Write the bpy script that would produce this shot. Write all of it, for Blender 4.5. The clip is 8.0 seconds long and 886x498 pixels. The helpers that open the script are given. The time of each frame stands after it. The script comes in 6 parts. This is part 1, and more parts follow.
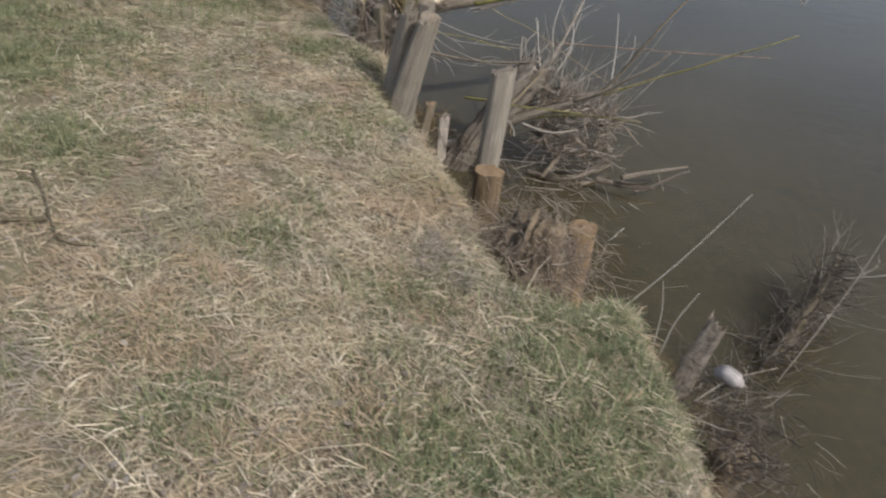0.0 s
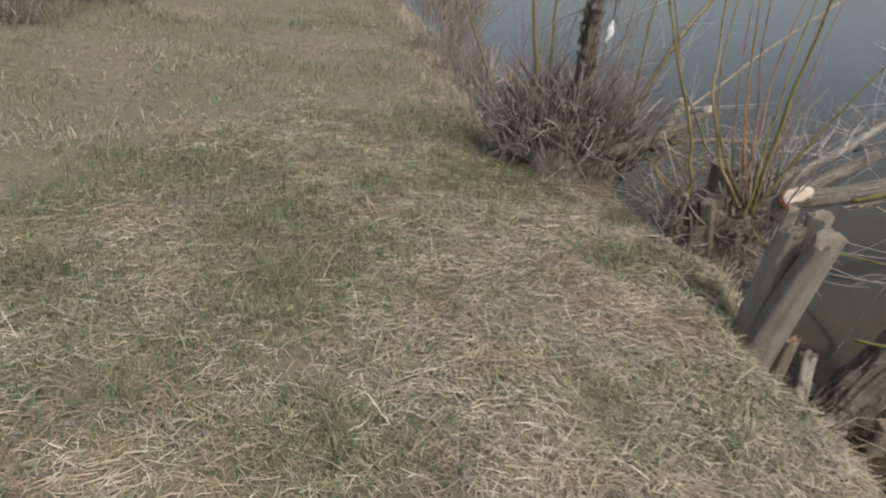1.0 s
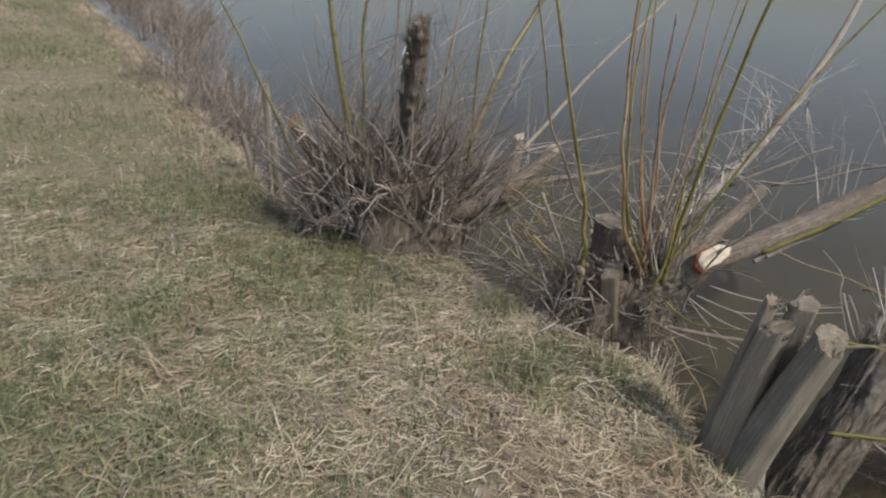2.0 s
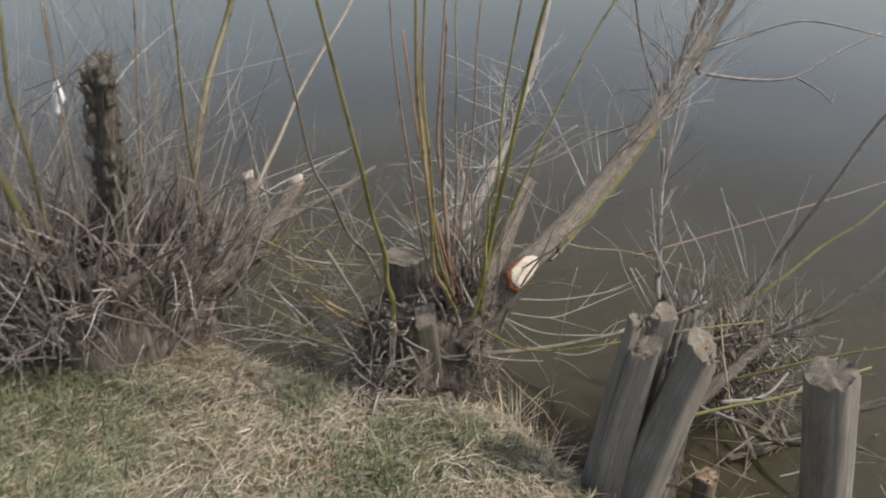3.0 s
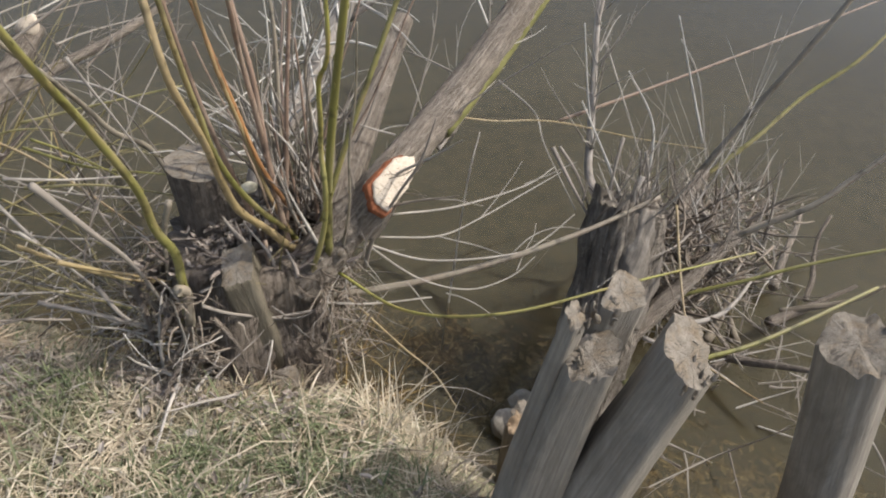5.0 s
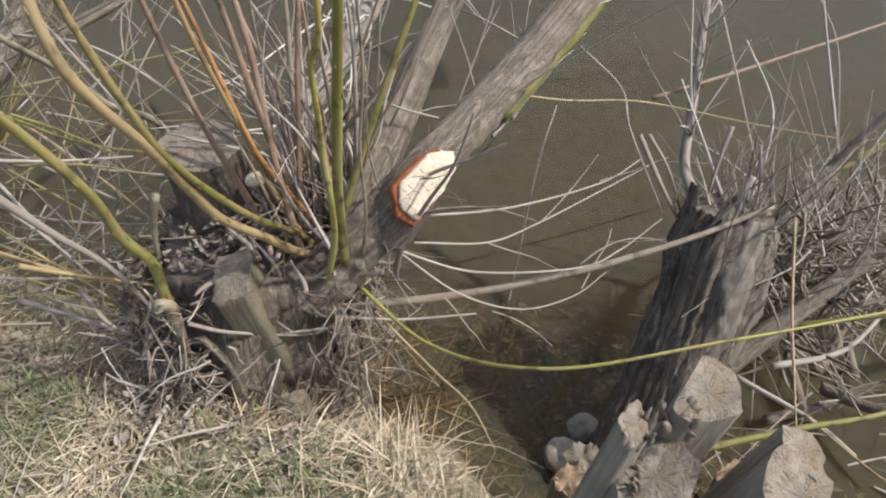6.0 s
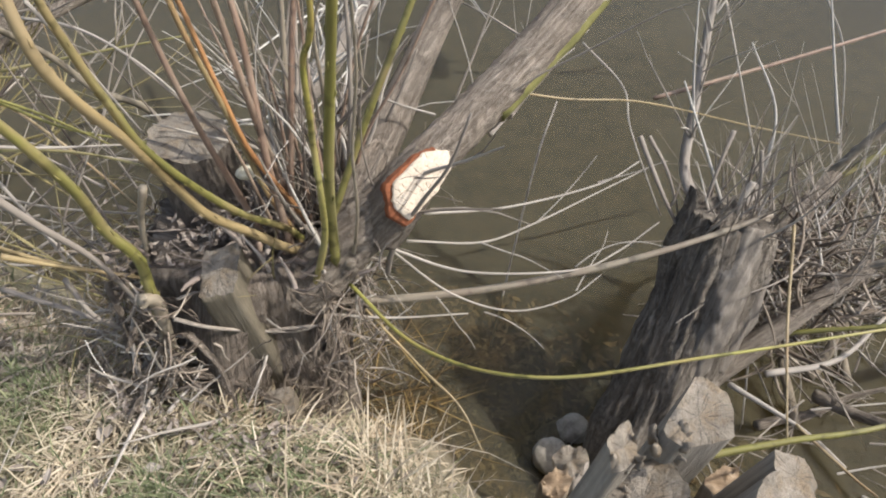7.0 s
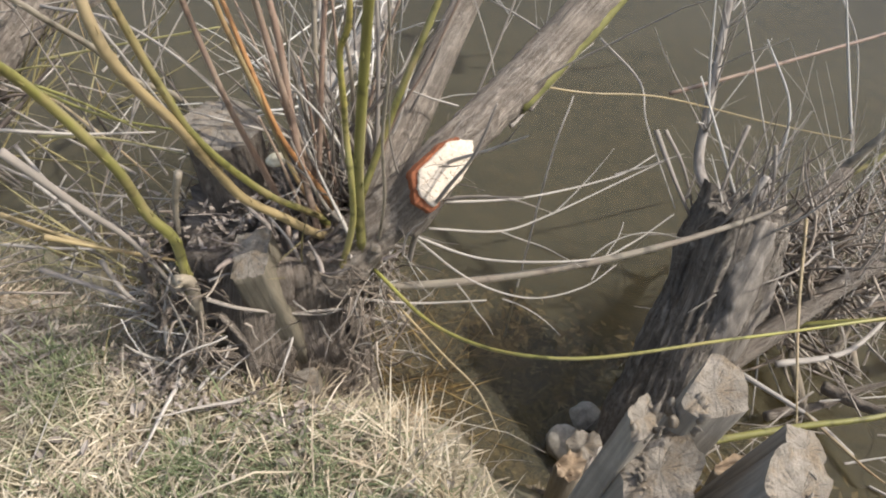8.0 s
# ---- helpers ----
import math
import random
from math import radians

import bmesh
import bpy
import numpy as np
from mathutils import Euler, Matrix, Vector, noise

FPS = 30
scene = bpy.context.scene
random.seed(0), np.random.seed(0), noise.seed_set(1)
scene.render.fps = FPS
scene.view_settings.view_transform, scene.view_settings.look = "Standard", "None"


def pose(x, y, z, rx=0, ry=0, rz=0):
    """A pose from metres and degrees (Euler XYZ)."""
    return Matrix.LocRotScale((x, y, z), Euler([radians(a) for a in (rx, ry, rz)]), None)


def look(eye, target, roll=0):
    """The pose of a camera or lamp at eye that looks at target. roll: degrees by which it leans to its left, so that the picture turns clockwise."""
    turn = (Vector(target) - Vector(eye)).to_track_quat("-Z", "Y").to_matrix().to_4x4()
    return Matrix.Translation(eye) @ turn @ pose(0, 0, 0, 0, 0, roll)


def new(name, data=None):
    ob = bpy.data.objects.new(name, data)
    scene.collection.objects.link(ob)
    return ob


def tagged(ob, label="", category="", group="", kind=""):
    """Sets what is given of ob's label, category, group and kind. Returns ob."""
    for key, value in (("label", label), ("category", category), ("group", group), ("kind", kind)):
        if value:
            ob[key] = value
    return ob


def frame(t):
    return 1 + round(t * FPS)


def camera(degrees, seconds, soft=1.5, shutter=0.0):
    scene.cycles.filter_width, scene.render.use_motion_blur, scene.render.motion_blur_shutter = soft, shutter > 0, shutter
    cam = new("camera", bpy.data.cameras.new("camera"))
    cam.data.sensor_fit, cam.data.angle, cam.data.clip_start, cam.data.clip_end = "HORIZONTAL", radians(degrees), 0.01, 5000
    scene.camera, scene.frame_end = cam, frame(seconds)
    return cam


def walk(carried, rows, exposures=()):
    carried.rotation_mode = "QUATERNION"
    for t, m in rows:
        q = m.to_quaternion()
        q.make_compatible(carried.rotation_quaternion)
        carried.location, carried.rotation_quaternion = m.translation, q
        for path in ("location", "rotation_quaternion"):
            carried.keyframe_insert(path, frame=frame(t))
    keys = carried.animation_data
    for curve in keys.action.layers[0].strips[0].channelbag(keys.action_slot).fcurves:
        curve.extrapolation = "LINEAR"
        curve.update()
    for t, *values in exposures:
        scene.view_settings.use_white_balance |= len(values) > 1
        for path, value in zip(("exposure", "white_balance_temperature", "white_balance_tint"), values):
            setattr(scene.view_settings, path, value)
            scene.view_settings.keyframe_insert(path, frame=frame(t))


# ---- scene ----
cam = camera(65.0, 8.0, soft=2.0, shutter=0.11)
# the bank falls four degrees to the pond, about a line along its edge
SLOPE = Matrix.Translation((0.5, 3.4, -0.55)) @ Matrix.Rotation(radians(4.0), 4, Vector((-0.53, 0.85, 0.0))) @ Matrix.Translation((-0.5, -3.4, 0.55))
PATH = [
    (0, (0.653, -0.97, 1.547), (0.619, 0.71, 0.462), 11.9),
    (0.2, (0.43, -0.878, 1.62), (0.256, 0.805, 0.554), 10.0),
    (0.5, (0.209, -0.489, 1.482), (-0.268, 1.243, 0.602), 5.8),
    (0.7, (0.012, -0.247, 1.462), (-0.575, 1.526, 0.748), 2.6),
    (0.9, (-0.158, 0.016, 1.486), (-0.765, 1.741, 0.676), 2.9),
    (1, (-0.287, 0.143, 1.446), (-0.915, 1.840, 0.594), 5.9),
    (1.1, (-0.385, 0.247, 1.405), (-1.042, 1.961, 0.610), 6.4),
    (1.2, (-0.501, 0.361, 1.423), (-1.153, 2.116, 0.718), 6.9),
    (2.3, (-1.15, 1.462, 1.4), (-0.752, 3.261, 0.623), 4.7),
    (2.5, (-1.284, 1.616, 1.427), (-0.692, 3.375, 0.679), 4.1),
    (2.8, (-1.376, 1.754, 1.443), (-0.566, 3.451, 0.761), 5.2),
    (3, (-1.244, 1.866, 1.453), (-0.334, 3.475, 0.689), 1.3),
    (3.2, (-1.084, 2.019, 1.419), (-0.118, 3.602, 0.672), -2.7),
    (3.5, (-0.913, 2.161, 1.408), (0.056, 3.718, 0.611), -4.3),
    (3.8, (-0.793, 2.259, 1.389), (0.152, 3.752, 0.451), -5.3),
    (4, (-0.791, 2.343, 1.368), (0.201, 3.761, 0.365), -1.9),
    (4.2, (-0.754, 2.448, 1.397), (0.262, 3.785, 0.31), 1.9),
    (4.5, (-0.733, 2.541, 1.367), (0.332, 3.8, 0.235), 4.6),
    (4.7, (-0.69, 2.568, 1.343), (0.36, 3.801, 0.169), 4.3),
    (5.8, (-0.322, 2.805, 1.196), (0.418, 4.061, -0.173), -0.4),
    (6, (-0.303, 2.843, 1.199), (0.406, 4.118, -0.17), 0.2),
    (6.5, (-0.293, 2.873, 1.201), (0.402, 4.154, -0.168), 1.8),
    (7, (-0.278, 2.873, 1.204), (0.425, 4.117, -0.196), 2.1),
    (7.5, (-0.275, 2.871, 1.195), (0.401, 4.118, -0.215), 2.6),
    (8, (-0.325, 2.844, 1.221), (0.355, 4.093, -0.185), 2.2),
]
walk(cam, [(t, SLOPE @ look(eye, target, roll)) for t, eye, target, roll in PATH], [(0, 0.24), (1.0, 0.13), (2.5, 0.22), (4.5, 0.64), (6.0, 0.76), (8.0, 0.92)])

# ---- world and sun ----
SUN_FROM = Vector((0.60, -0.40, 0.86)).normalized()
world = bpy.data.worlds.new("sky")
scene.world = world
world.use_nodes = True
wn, wl = world.node_tree.nodes, world.node_tree.links
sky = wn.new("ShaderNodeTexSky")
sky.sky_type, sky.sun_disc = "NISHITA", False
sky.sun_elevation = math.asin(SUN_FROM.z)
sky.sun_rotation = math.atan2(SUN_FROM.x, SUN_FROM.y)
sky.air_density, sky.dust_density = 1.0, 3.0
haze = wn.new("ShaderNodeHueSaturation")
haze.inputs["Saturation"].default_value = 0.85
wl.new(sky.outputs[0], haze.inputs["Color"])
wl.new(haze.outputs[0], wn["Background"].inputs[0])
wn["Background"].inputs[1].default_value = 0.15
sun = new("sun", bpy.data.lights.new("sun", "SUN"))
sun.data.energy, sun.data.angle, sun.data.color = 2.75, radians(0.6), (1.0, 0.96, 0.915)
sun.matrix_world = look(SUN_FROM * 30, (0, 0, 0))

# ---- materials ----


class Nodes:
    """Short hand for building one node material."""

    def __init__(self, name):
        self.m = bpy.data.materials.new(name)
        self.m.use_nodes = True
        self.t = self.m.node_tree
        self.t.nodes.clear()
        self.out = self.t.nodes.new("ShaderNodeOutputMaterial")

    def node(self, kind, values=None):
        n = self.t.nodes.new(kind)
        for k, v in (values or {}).items():
            self.put(n.inputs[k], v)
        return n

    def put(self, socket, v):
        if isinstance(v, bpy.types.NodeSocket):
            self.t.links.new(v, socket)
        elif isinstance(v, tuple) and len(v) == 3 and len(socket.default_value) == 4:
            socket.default_value = (*v, 1)
        else:
            socket.default_value = v

    def coords(self, kind="Object", scale=(1, 1, 1)):
        c = self.node("ShaderNodeTexCoord")
        return self.node("ShaderNodeMapping", {"Vector": c.outputs[kind], "Scale": scale}).outputs[0]

    def noise(self, vec, scale, detail=4.0, rough=0.6, distort=0.0):
        return self.node("ShaderNodeTexNoise", {"Vector": vec, "Scale": scale, "Detail": detail, "Roughness": rough, "Distortion": distort}).outputs[0]

    def ramp(self, fac, *stops):
        r = self.node("ShaderNodeValToRGB", {"Fac": fac})
        e = r.color_ramp.elements
        while len(e) < len(stops):
            e.new(0.5)
        for el, (p, c) in zip(e, stops):
            el.position, el.color = p, (*(c if isinstance(c, tuple) else (c, c, c)), 1)
        return r.outputs[0]

    def mix(self, fac, a, b, mode="MIX"):
        n = self.node("ShaderNodeMix")
        n.data_type, n.blend_type = "RGBA", mode
        for i, v in ((0, fac), (6, a), (7, b)):
            self.put(n.inputs[i], v)
        return n.outputs[2]

    def math(self, op, a, b=0.0):
        n = self.node("ShaderNodeMath", {0: a, 1: b})
        n.operation = op
        return n.outputs[0]

    def bump(self, height, strength, distance):
        return self.node("ShaderNodeBump", {"Height": height, "Strength": strength, "Distance": distance}).outputs[0]

    def shader(self, color, rough=0.8, normal=None, **more):
        v = {"Base Color": color, "Roughness": rough, **more}
        if normal is not None:
            v["Normal"] = normal
        p = self.node("ShaderNodeBsdfPrincipled", v)
        self.t.links.new(p.outputs[0], self.out.inputs[0])
        return self.m

    def island(self):
        return self.node("ShaderNodeNewGeometry").outputs["Random Per Island"]

    def object_random(self):
        return self.node("ShaderNodeObjectInfo").outputs["Random"]


def wood_material(name, dark, mid, pale, along=6.0, around=90.0, relief=0.6, spread=0.35, plates=0.0):
    """Weathered wood or bark with streaks that run along the stem."""
    n = Nodes(name)
    uv = n.coords("UV", (around, along, 1))
    streak = n.noise(uv, 1.0, 6, 0.65, 0.3)
    fine = n.noise(n.coords("UV", (around * 4, along * 5, 1)), 1.0, 3, 0.7)
    blot = n.noise(n.coords("Object"), 9.0, 4, 0.6)
    c = n.ramp(streak, (0.30, dark), (0.50, mid), (0.72, pale))
    c = n.mix(n.math("MULTIPLY", n.ramp(blot, (0.35, 0.0), (0.75, 1.0)), spread), c, dark)
    c = n.mix(0.35, c, n.ramp(fine, (0.2, tuple(v * 0.55 for v in mid)), (0.8, tuple(min(1, v * 1.4) for v in mid))))
    stain = n.noise(n.coords("Object", (1, 1, 0.35)), 20.0, 5, 0.7, 0.6)
    c = n.mix(n.ramp(stain, (0.44, 0.0), (0.66, 0.55)), c, tuple(0.55 * d + 0.25 * v for d, v in zip(dark, mid)))
    c = n.mix(n.ramp(stain, (0.28, 0.35), (0.42, 0.0)), c, pale)
    h = n.math("ADD", n.math("MULTIPLY", streak, 0.7), n.math("MULTIPLY", fine, 0.3))
    if plates:
        wide = n.noise(n.coords("UV", (around * 0.36, along * 0.9, 1)), 1.0, 6, 0.72, 1.8)
        gap = n.ramp(n.math("ABSOLUTE", n.math("SUBTRACT", wide, 0.5)), (0.0, 0.0), (0.03, 0.6), (0.09, 1.0))
        flake = n.noise(n.coords("UV", (around * 0.45, along * 2.2, 1)), 1.0, 6, 0.75, 1.6)
        tone = n.noise(n.coords("Object"), 14.0, 5, 0.7)
        fibre = n.noise(n.coords("UV", (around * 1.6, along * 0.45, 1)), 1.0, 5, 0.7, 0.5)
        c = n.mix(0.35, c, mid)
        c = n.mix(n.ramp(fibre, (0.40, 0.7), (0.52, 0.0)), c, tuple(0.8 * v for v in dark))
        c = n.mix(n.ramp(fibre, (0.54, 0.0), (0.68, 0.6)), c, pale)
        c = n.mix(n.math("MULTIPLY", n.math("SUBTRACT", 1.0, gap), plates), c, tuple(v * 0.6 for v in dark))
        c = n.mix(n.ramp(flake, (0.50, 0.0), (0.66, 0.45)), c, pale)
        c = n.mix(n.ramp(tone, (0.40, 0.0), (0.70, 0.5)), c, tuple(0.7 * v + 0.3 * w for v, w in zip(mid, (0.24, 0.185, 0.13))))
        h = n.math("ADD", n.math("ADD", n.math("ADD", n.math("MULTIPLY", h, 0.3), n.math("MULTIPLY", fibre, 1.1)), n.math("MULTIPLY", gap, 0.4)), n.math("MULTIPLY", n.ramp(flake, (0.46, 0.0), (0.58, 1.0)), 0.3))
    return n.shader(c, 0.85, n.bump(h, relief, 0.006 if not plates else 0.010), **{"Specular IOR Level": 0.25})


def shoot_material(name, low, high, tint):
    """Smooth young willow bark; each shoot has its own mix of the colours."""
    n = Nodes(name)
    r = n.object_random()
    streak = n.noise(n.coords("UV", (60, 5, 1)), 1.0, 4, 0.6)
    patch = n.noise(n.coords("Object"), 11.0, 4, 0.65)
    c = n.mix(n.ramp(streak, (0.3, 0.0), (0.7, 1.0)), low, high)
    side = n.noise(n.coords("UV", (25, 1.2, 1)), 1.0, 3, 0.6)
    c = n.mix(n.ramp(side, (0.46, 0.0), (0.62, 0.8)), c, tuple(0.55 * v + 0.5 * w for v, w in zip(high, (0.26, 0.21, 0.15))))
    c = n.mix(n.math("MULTIPLY", n.ramp(patch, (0.45, 0.0), (0.68, 1.0)), n.math("MULTIPLY", r, 0.9)), c, tint)
    node_marks = n.noise(n.coords("UV", (20, 26, 1)), 1.0, 2, 0.5)
    c = n.mix(n.ramp(node_marks, (0.56, 0.0), (0.68, 0.65)), c, tuple(v * 0.35 for v in low))
    return n.shader(c, 0.5, n.bump(streak, 0.25, 0.002), **{"Specular IOR Level": 0.4})


def twig_material(name, stops):
    """Thin dead twigs, each island of its own shade."""
    n = Nodes(name)
    c = n.ramp(n.island(), *stops)
    streak = n.noise(n.coords("UV", (50, 9, 1)), 1.0, 4, 0.6)
    c = n.mix(n.ramp(streak, (0.35, 0.55), (0.65, 0.0)), c, tuple(v * 0.45 for v in stops[len(stops) // 2][1]))
    return n.shader(c, 0.8, n.bump(streak, 0.3, 0.002), **{"Specular IOR Level": 0.3})


def end_grain_material(name, dark, pale):
    """Old sawn end of a post: grey-tan, with drying checks that run out from the heart."""
    n = Nodes(name)
    uv = n.coords("UV")
    xyz = n.node("ShaderNodeSeparateXYZ", {0: uv})
    turn = n.math("ARCTAN2", xyz.outputs[1], xyz.outputs[0])
    dist = n.node("ShaderNodeVectorMath", {0: uv})
    dist.operation = "LENGTH"
    polar = n.node("ShaderNodeCombineXYZ", {0: n.math("MULTIPLY", turn, 5.0), 1: n.math("MULTIPLY", dist.outputs["Value"], 30.0)}).outputs[0]
    check = n.noise(polar, 1.0, 4, 0.6)
    ring = n.noise(n.node("ShaderNodeCombineXYZ", {0: turn, 1: n.math("MULTIPLY", dist.outputs["Value"], 420.0)}).outputs[0], 1.0, 2, 0.5)
    blot, fine = n.noise(uv, 16.0, 4, 0.6), n.noise(uv, 260.0, 3, 0.7)
    c = n.mix(n.ramp(blot, (0.38, 0.0), (0.68, 0.8)), pale, dark)
    c = n.mix(n.ramp(n.noise(uv, 34.0, 4, 0.65), (0.48, 0.0), (0.66, 0.6)), c, (0.27, 0.195, 0.115))
    c = n.mix(n.ramp(ring, (0.40, 0.0), (0.65, 0.22)), c, tuple(v * 0.6 for v in dark))
    c = n.mix(n.ramp(check, (0.55, 0.0), (0.64, 0.8)), c, tuple(v * 0.5 for v in dark))
    rot = n.noise(uv, 90.0, 5, 0.75)
    c = n.mix(n.ramp(rot, (0.40, 0.34), (0.52, 0.0)), c, tuple(v * 0.55 for v in dark))
    c = n.mix(n.ramp(fine, (0.35, 0.22), (0.6, 0.0)), c, tuple(v * 0.7 for v in dark))
    return n.shader(c, 0.9, n.bump(n.math("SUBTRACT", n.math("ADD", fine, blot), n.math("MULTIPLY", check, 0.9)), 0.7, 0.006), **{"Specular IOR Level": 0.2})


def fresh_cut_material():
    """Pale raw willow with dry checks across it."""
    n = Nodes("fresh_cut")
    uv = n.coords("Object")
    g = n.noise(uv, 160.0, 4, 0.6)
    xy = n.node("ShaderNodeSeparateXYZ", {0: n.coords("UV")})
    bend = n.noise(n.coords("UV"), 28.0, 3, 0.6)

    def lines(axis_out, pitch, sway, wide, keep):
        at = n.math("FRACT", n.math("ADD", n.math("MULTIPLY", axis_out, pitch), n.math("MULTIPLY", bend, sway)))
        thin = n.ramp(n.math("ABSOLUTE", n.math("SUBTRACT", at, 0.5)), (0.0, 1.0), (wide, 0.0))
        return n.math("MULTIPLY", thin, n.ramp(n.noise(n.coords("UV"), 46.0, 2, 0.5, keep), (0.44, 0.0), (0.54, 1.0)))
    line, split = lines(xy.outputs[0], 62.0, 2.2, 0.075, 0.3), lines(xy.outputs[1], 44.0, 1.6, 0.05, 1.1)
    c = n.ramp(g, (0.3, (0.47, 0.385, 0.285)), (0.7, (0.62, 0.535, 0.42)))
    c = n.mix(line, c, (0.17, 0.12, 0.08))
    c = n.mix(split, c, (0.20, 0.13, 0.08))
    g = n.math("SUBTRACT", g, n.math("ADD", line, split))
    return n.shader(c, 0.75, n.bump(g, 0.5, 0.003))


def ground_material():
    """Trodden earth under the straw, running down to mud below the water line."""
    n = Nodes("bank_earth")
    p = n.coords("Object")
    big, mid, fine = n.noise(p, 1.1, 3), n.noise(p, 9.0, 5, 0.65), n.noise(p, 70.0, 5, 0.7)
    c = n.ramp(mid, (0.32, (0.095, 0.074, 0.052)), (0.52, (0.21, 0.17, 0.118)), (0.72, (0.33, 0.275, 0.195)))
    c = n.mix(n.ramp(big, (0.38, 0.0), (0.56, 0.75)), c, (0.125, 0.135, 0.068))
    c = n.mix(0.5, c, n.ramp(fine, (0.3, (0.07, 0.054, 0.037)), (0.7, (0.38, 0.315, 0.22))))
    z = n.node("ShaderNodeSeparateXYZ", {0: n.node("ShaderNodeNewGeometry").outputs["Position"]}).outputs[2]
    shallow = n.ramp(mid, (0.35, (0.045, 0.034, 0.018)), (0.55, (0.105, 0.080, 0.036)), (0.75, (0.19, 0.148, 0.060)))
    # deeper mud painted darker, standing in for light lost in the murky water
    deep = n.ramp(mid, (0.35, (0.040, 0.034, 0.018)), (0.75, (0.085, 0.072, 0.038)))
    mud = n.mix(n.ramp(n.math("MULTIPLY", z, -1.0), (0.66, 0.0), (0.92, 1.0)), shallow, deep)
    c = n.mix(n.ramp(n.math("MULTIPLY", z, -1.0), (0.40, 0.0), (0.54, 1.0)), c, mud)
    return n.shader(c, 0.95, n.bump(n.math("ADD", fine, mid), 0.7, 0.02), **{"Specular IOR Level": 0.15})


def water_material():
    """Still, murky pond water: clear mirror on top, silt below."""
    n = Nodes("pond_water")
    p = n.coords("Object")
    rip = n.math("ADD", n.math("MULTIPLY", n.noise(n.coords("Object", (1, 2.2, 1)), 2.2, 3, 0.5), 1.0), n.math("MULTIPLY", n.noise(p, 14.0, 2, 0.5), 0.16))
    nor = n.bump(rip, 0.10, 0.05)
    silt = n.node("ShaderNodeBsdfDiffuse", {"Color": n.mix(n.ramp(n.noise(p, 0.6, 3), (0.35, 0.0), (0.65, 1.0)), (0.108, 0.099, 0.066), (0.143, 0.131, 0.088))})
    clear = n.node("ShaderNodeBsdfTransparent", {"Color": (0.70, 0.62, 0.42)})
    body = n.node("ShaderNodeMixShader", {0: 0.36, 1: clear.outputs[0], 2: silt.outputs[0]})
    gloss = n.node("ShaderNodeBsdfGlossy", {"Color": (0.75, 0.75, 0.78), "Roughness": 0.05, "Normal": nor})
    fr = n.node("ShaderNodeFresnel", {"IOR": 1.22, "Normal": nor})
    mixed = n.node("ShaderNodeMixShader", {0: fr.outputs[0], 1: body.outputs[0], 2: gloss.outputs[0]})
    n.t.links.new(mixed.outputs[0], n.out.inputs[0])
    return n.m


def blade_material(name, stops, patches, trans=0.25):
    """Grass blades: shade by blade, drifting over the bank in patches of (colour, size, share, amount)."""
    n = Nodes(name)
    c = n.ramp(n.island(), *stops)
    for k, (colour, scale, share, amount) in enumerate(patches):
        c0 = n.node("ShaderNodeTexCoord").outputs["Object"]
        p = n.node("ShaderNodeMapping", {"Vector": c0, "Location": (3.7 * k, 1.9 * k, 0.0)}).outputs[0]
        g = n.noise(p, scale, 4, 0.65, 0.4)
        c = n.mix(n.math("MULTIPLY", n.ramp(g, (share, 0.0), (share + 0.14, 1.0)), amount), c, colour)
    d = n.node("ShaderNodeBsdfPrincipled", {"Base Color": c, "Roughness": 0.7, "Specular IOR Level": 0.2})
    tr = n.node("ShaderNodeBsdfTranslucent", {"Color": c})
    m = n.node("ShaderNodeMixShader", {0: trans, 1: d.outputs[0], 2: tr.outputs[0]})
    n.t.links.new(m.outputs[0], n.out.inputs[0])
    return n.m


def plain_material(name, a, b, scale=40.0, rough=0.8, relief=0.4):
    n = Nodes(name)
    g = n.noise(n.coords("Object"), scale, 5, 0.65)
    return n.shader(n.ramp(g, (0.3, a), (0.7, b)), rough, n.bump(g, relief, 0.004), **{"Specular IOR Level": 0.25})


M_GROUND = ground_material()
M_WATER = water_material()
M_POST = wood_material("weathered_post", (0.125, 0.106, 0.083), (0.240, 0.213, 0.173), (0.355, 0.322, 0.27), 3, 70, 0.7, 0.4)
M_BARK = wood_material("willow_bark", (0.135, 0.105, 0.078), (0.285, 0.240, 0.190), (0.45, 0.40, 0.335), 9, 75, 0.9, 0.3, 0.5)
M_ROT = wood_material("rotten_bark", (0.088, 0.074, 0.057), (0.235, 0.203, 0.163), (0.39, 0.345, 0.285), 8, 60, 1.0, 0.45, 0.7)
M_STUMP = wood_material("stump_wood", (0.105, 0.083, 0.064), (0.250, 0.206, 0.162), (0.35, 0.30, 0.245), 9, 60, 1.0, 0.5, 0.5)
M_DEAD = wood_material("bleached_limb", (0.13, 0.105, 0.085), (0.31, 0.275, 0.235), (0.52, 0.48, 0.42), 10, 60, 0.8, 0.35)
M_STUB = wood_material("plank_stub", (0.085, 0.068, 0.048), (0.19, 0.158, 0.115), (0.29, 0.245, 0.185), 5, 110, 0.7, 0.3)
M_SLAB = wood_material("bare_slab", (0.055, 0.046, 0.037), (0.19, 0.165, 0.135), (0.34, 0.31, 0.265), 4, 90, 1.0, 0.5)
M_DARKBARK = wood_material("dark_branch", (0.052, 0.042, 0.026), (0.105, 0.088, 0.056), (0.17, 0.145, 0.10), 9, 60, 0.6, 0.3)
M_PLANK = wood_material("old_plank", (0.070, 0.058, 0.040), (0.17, 0.145, 0.102), (0.255, 0.22, 0.165), 5, 90, 0.9, 0.5)
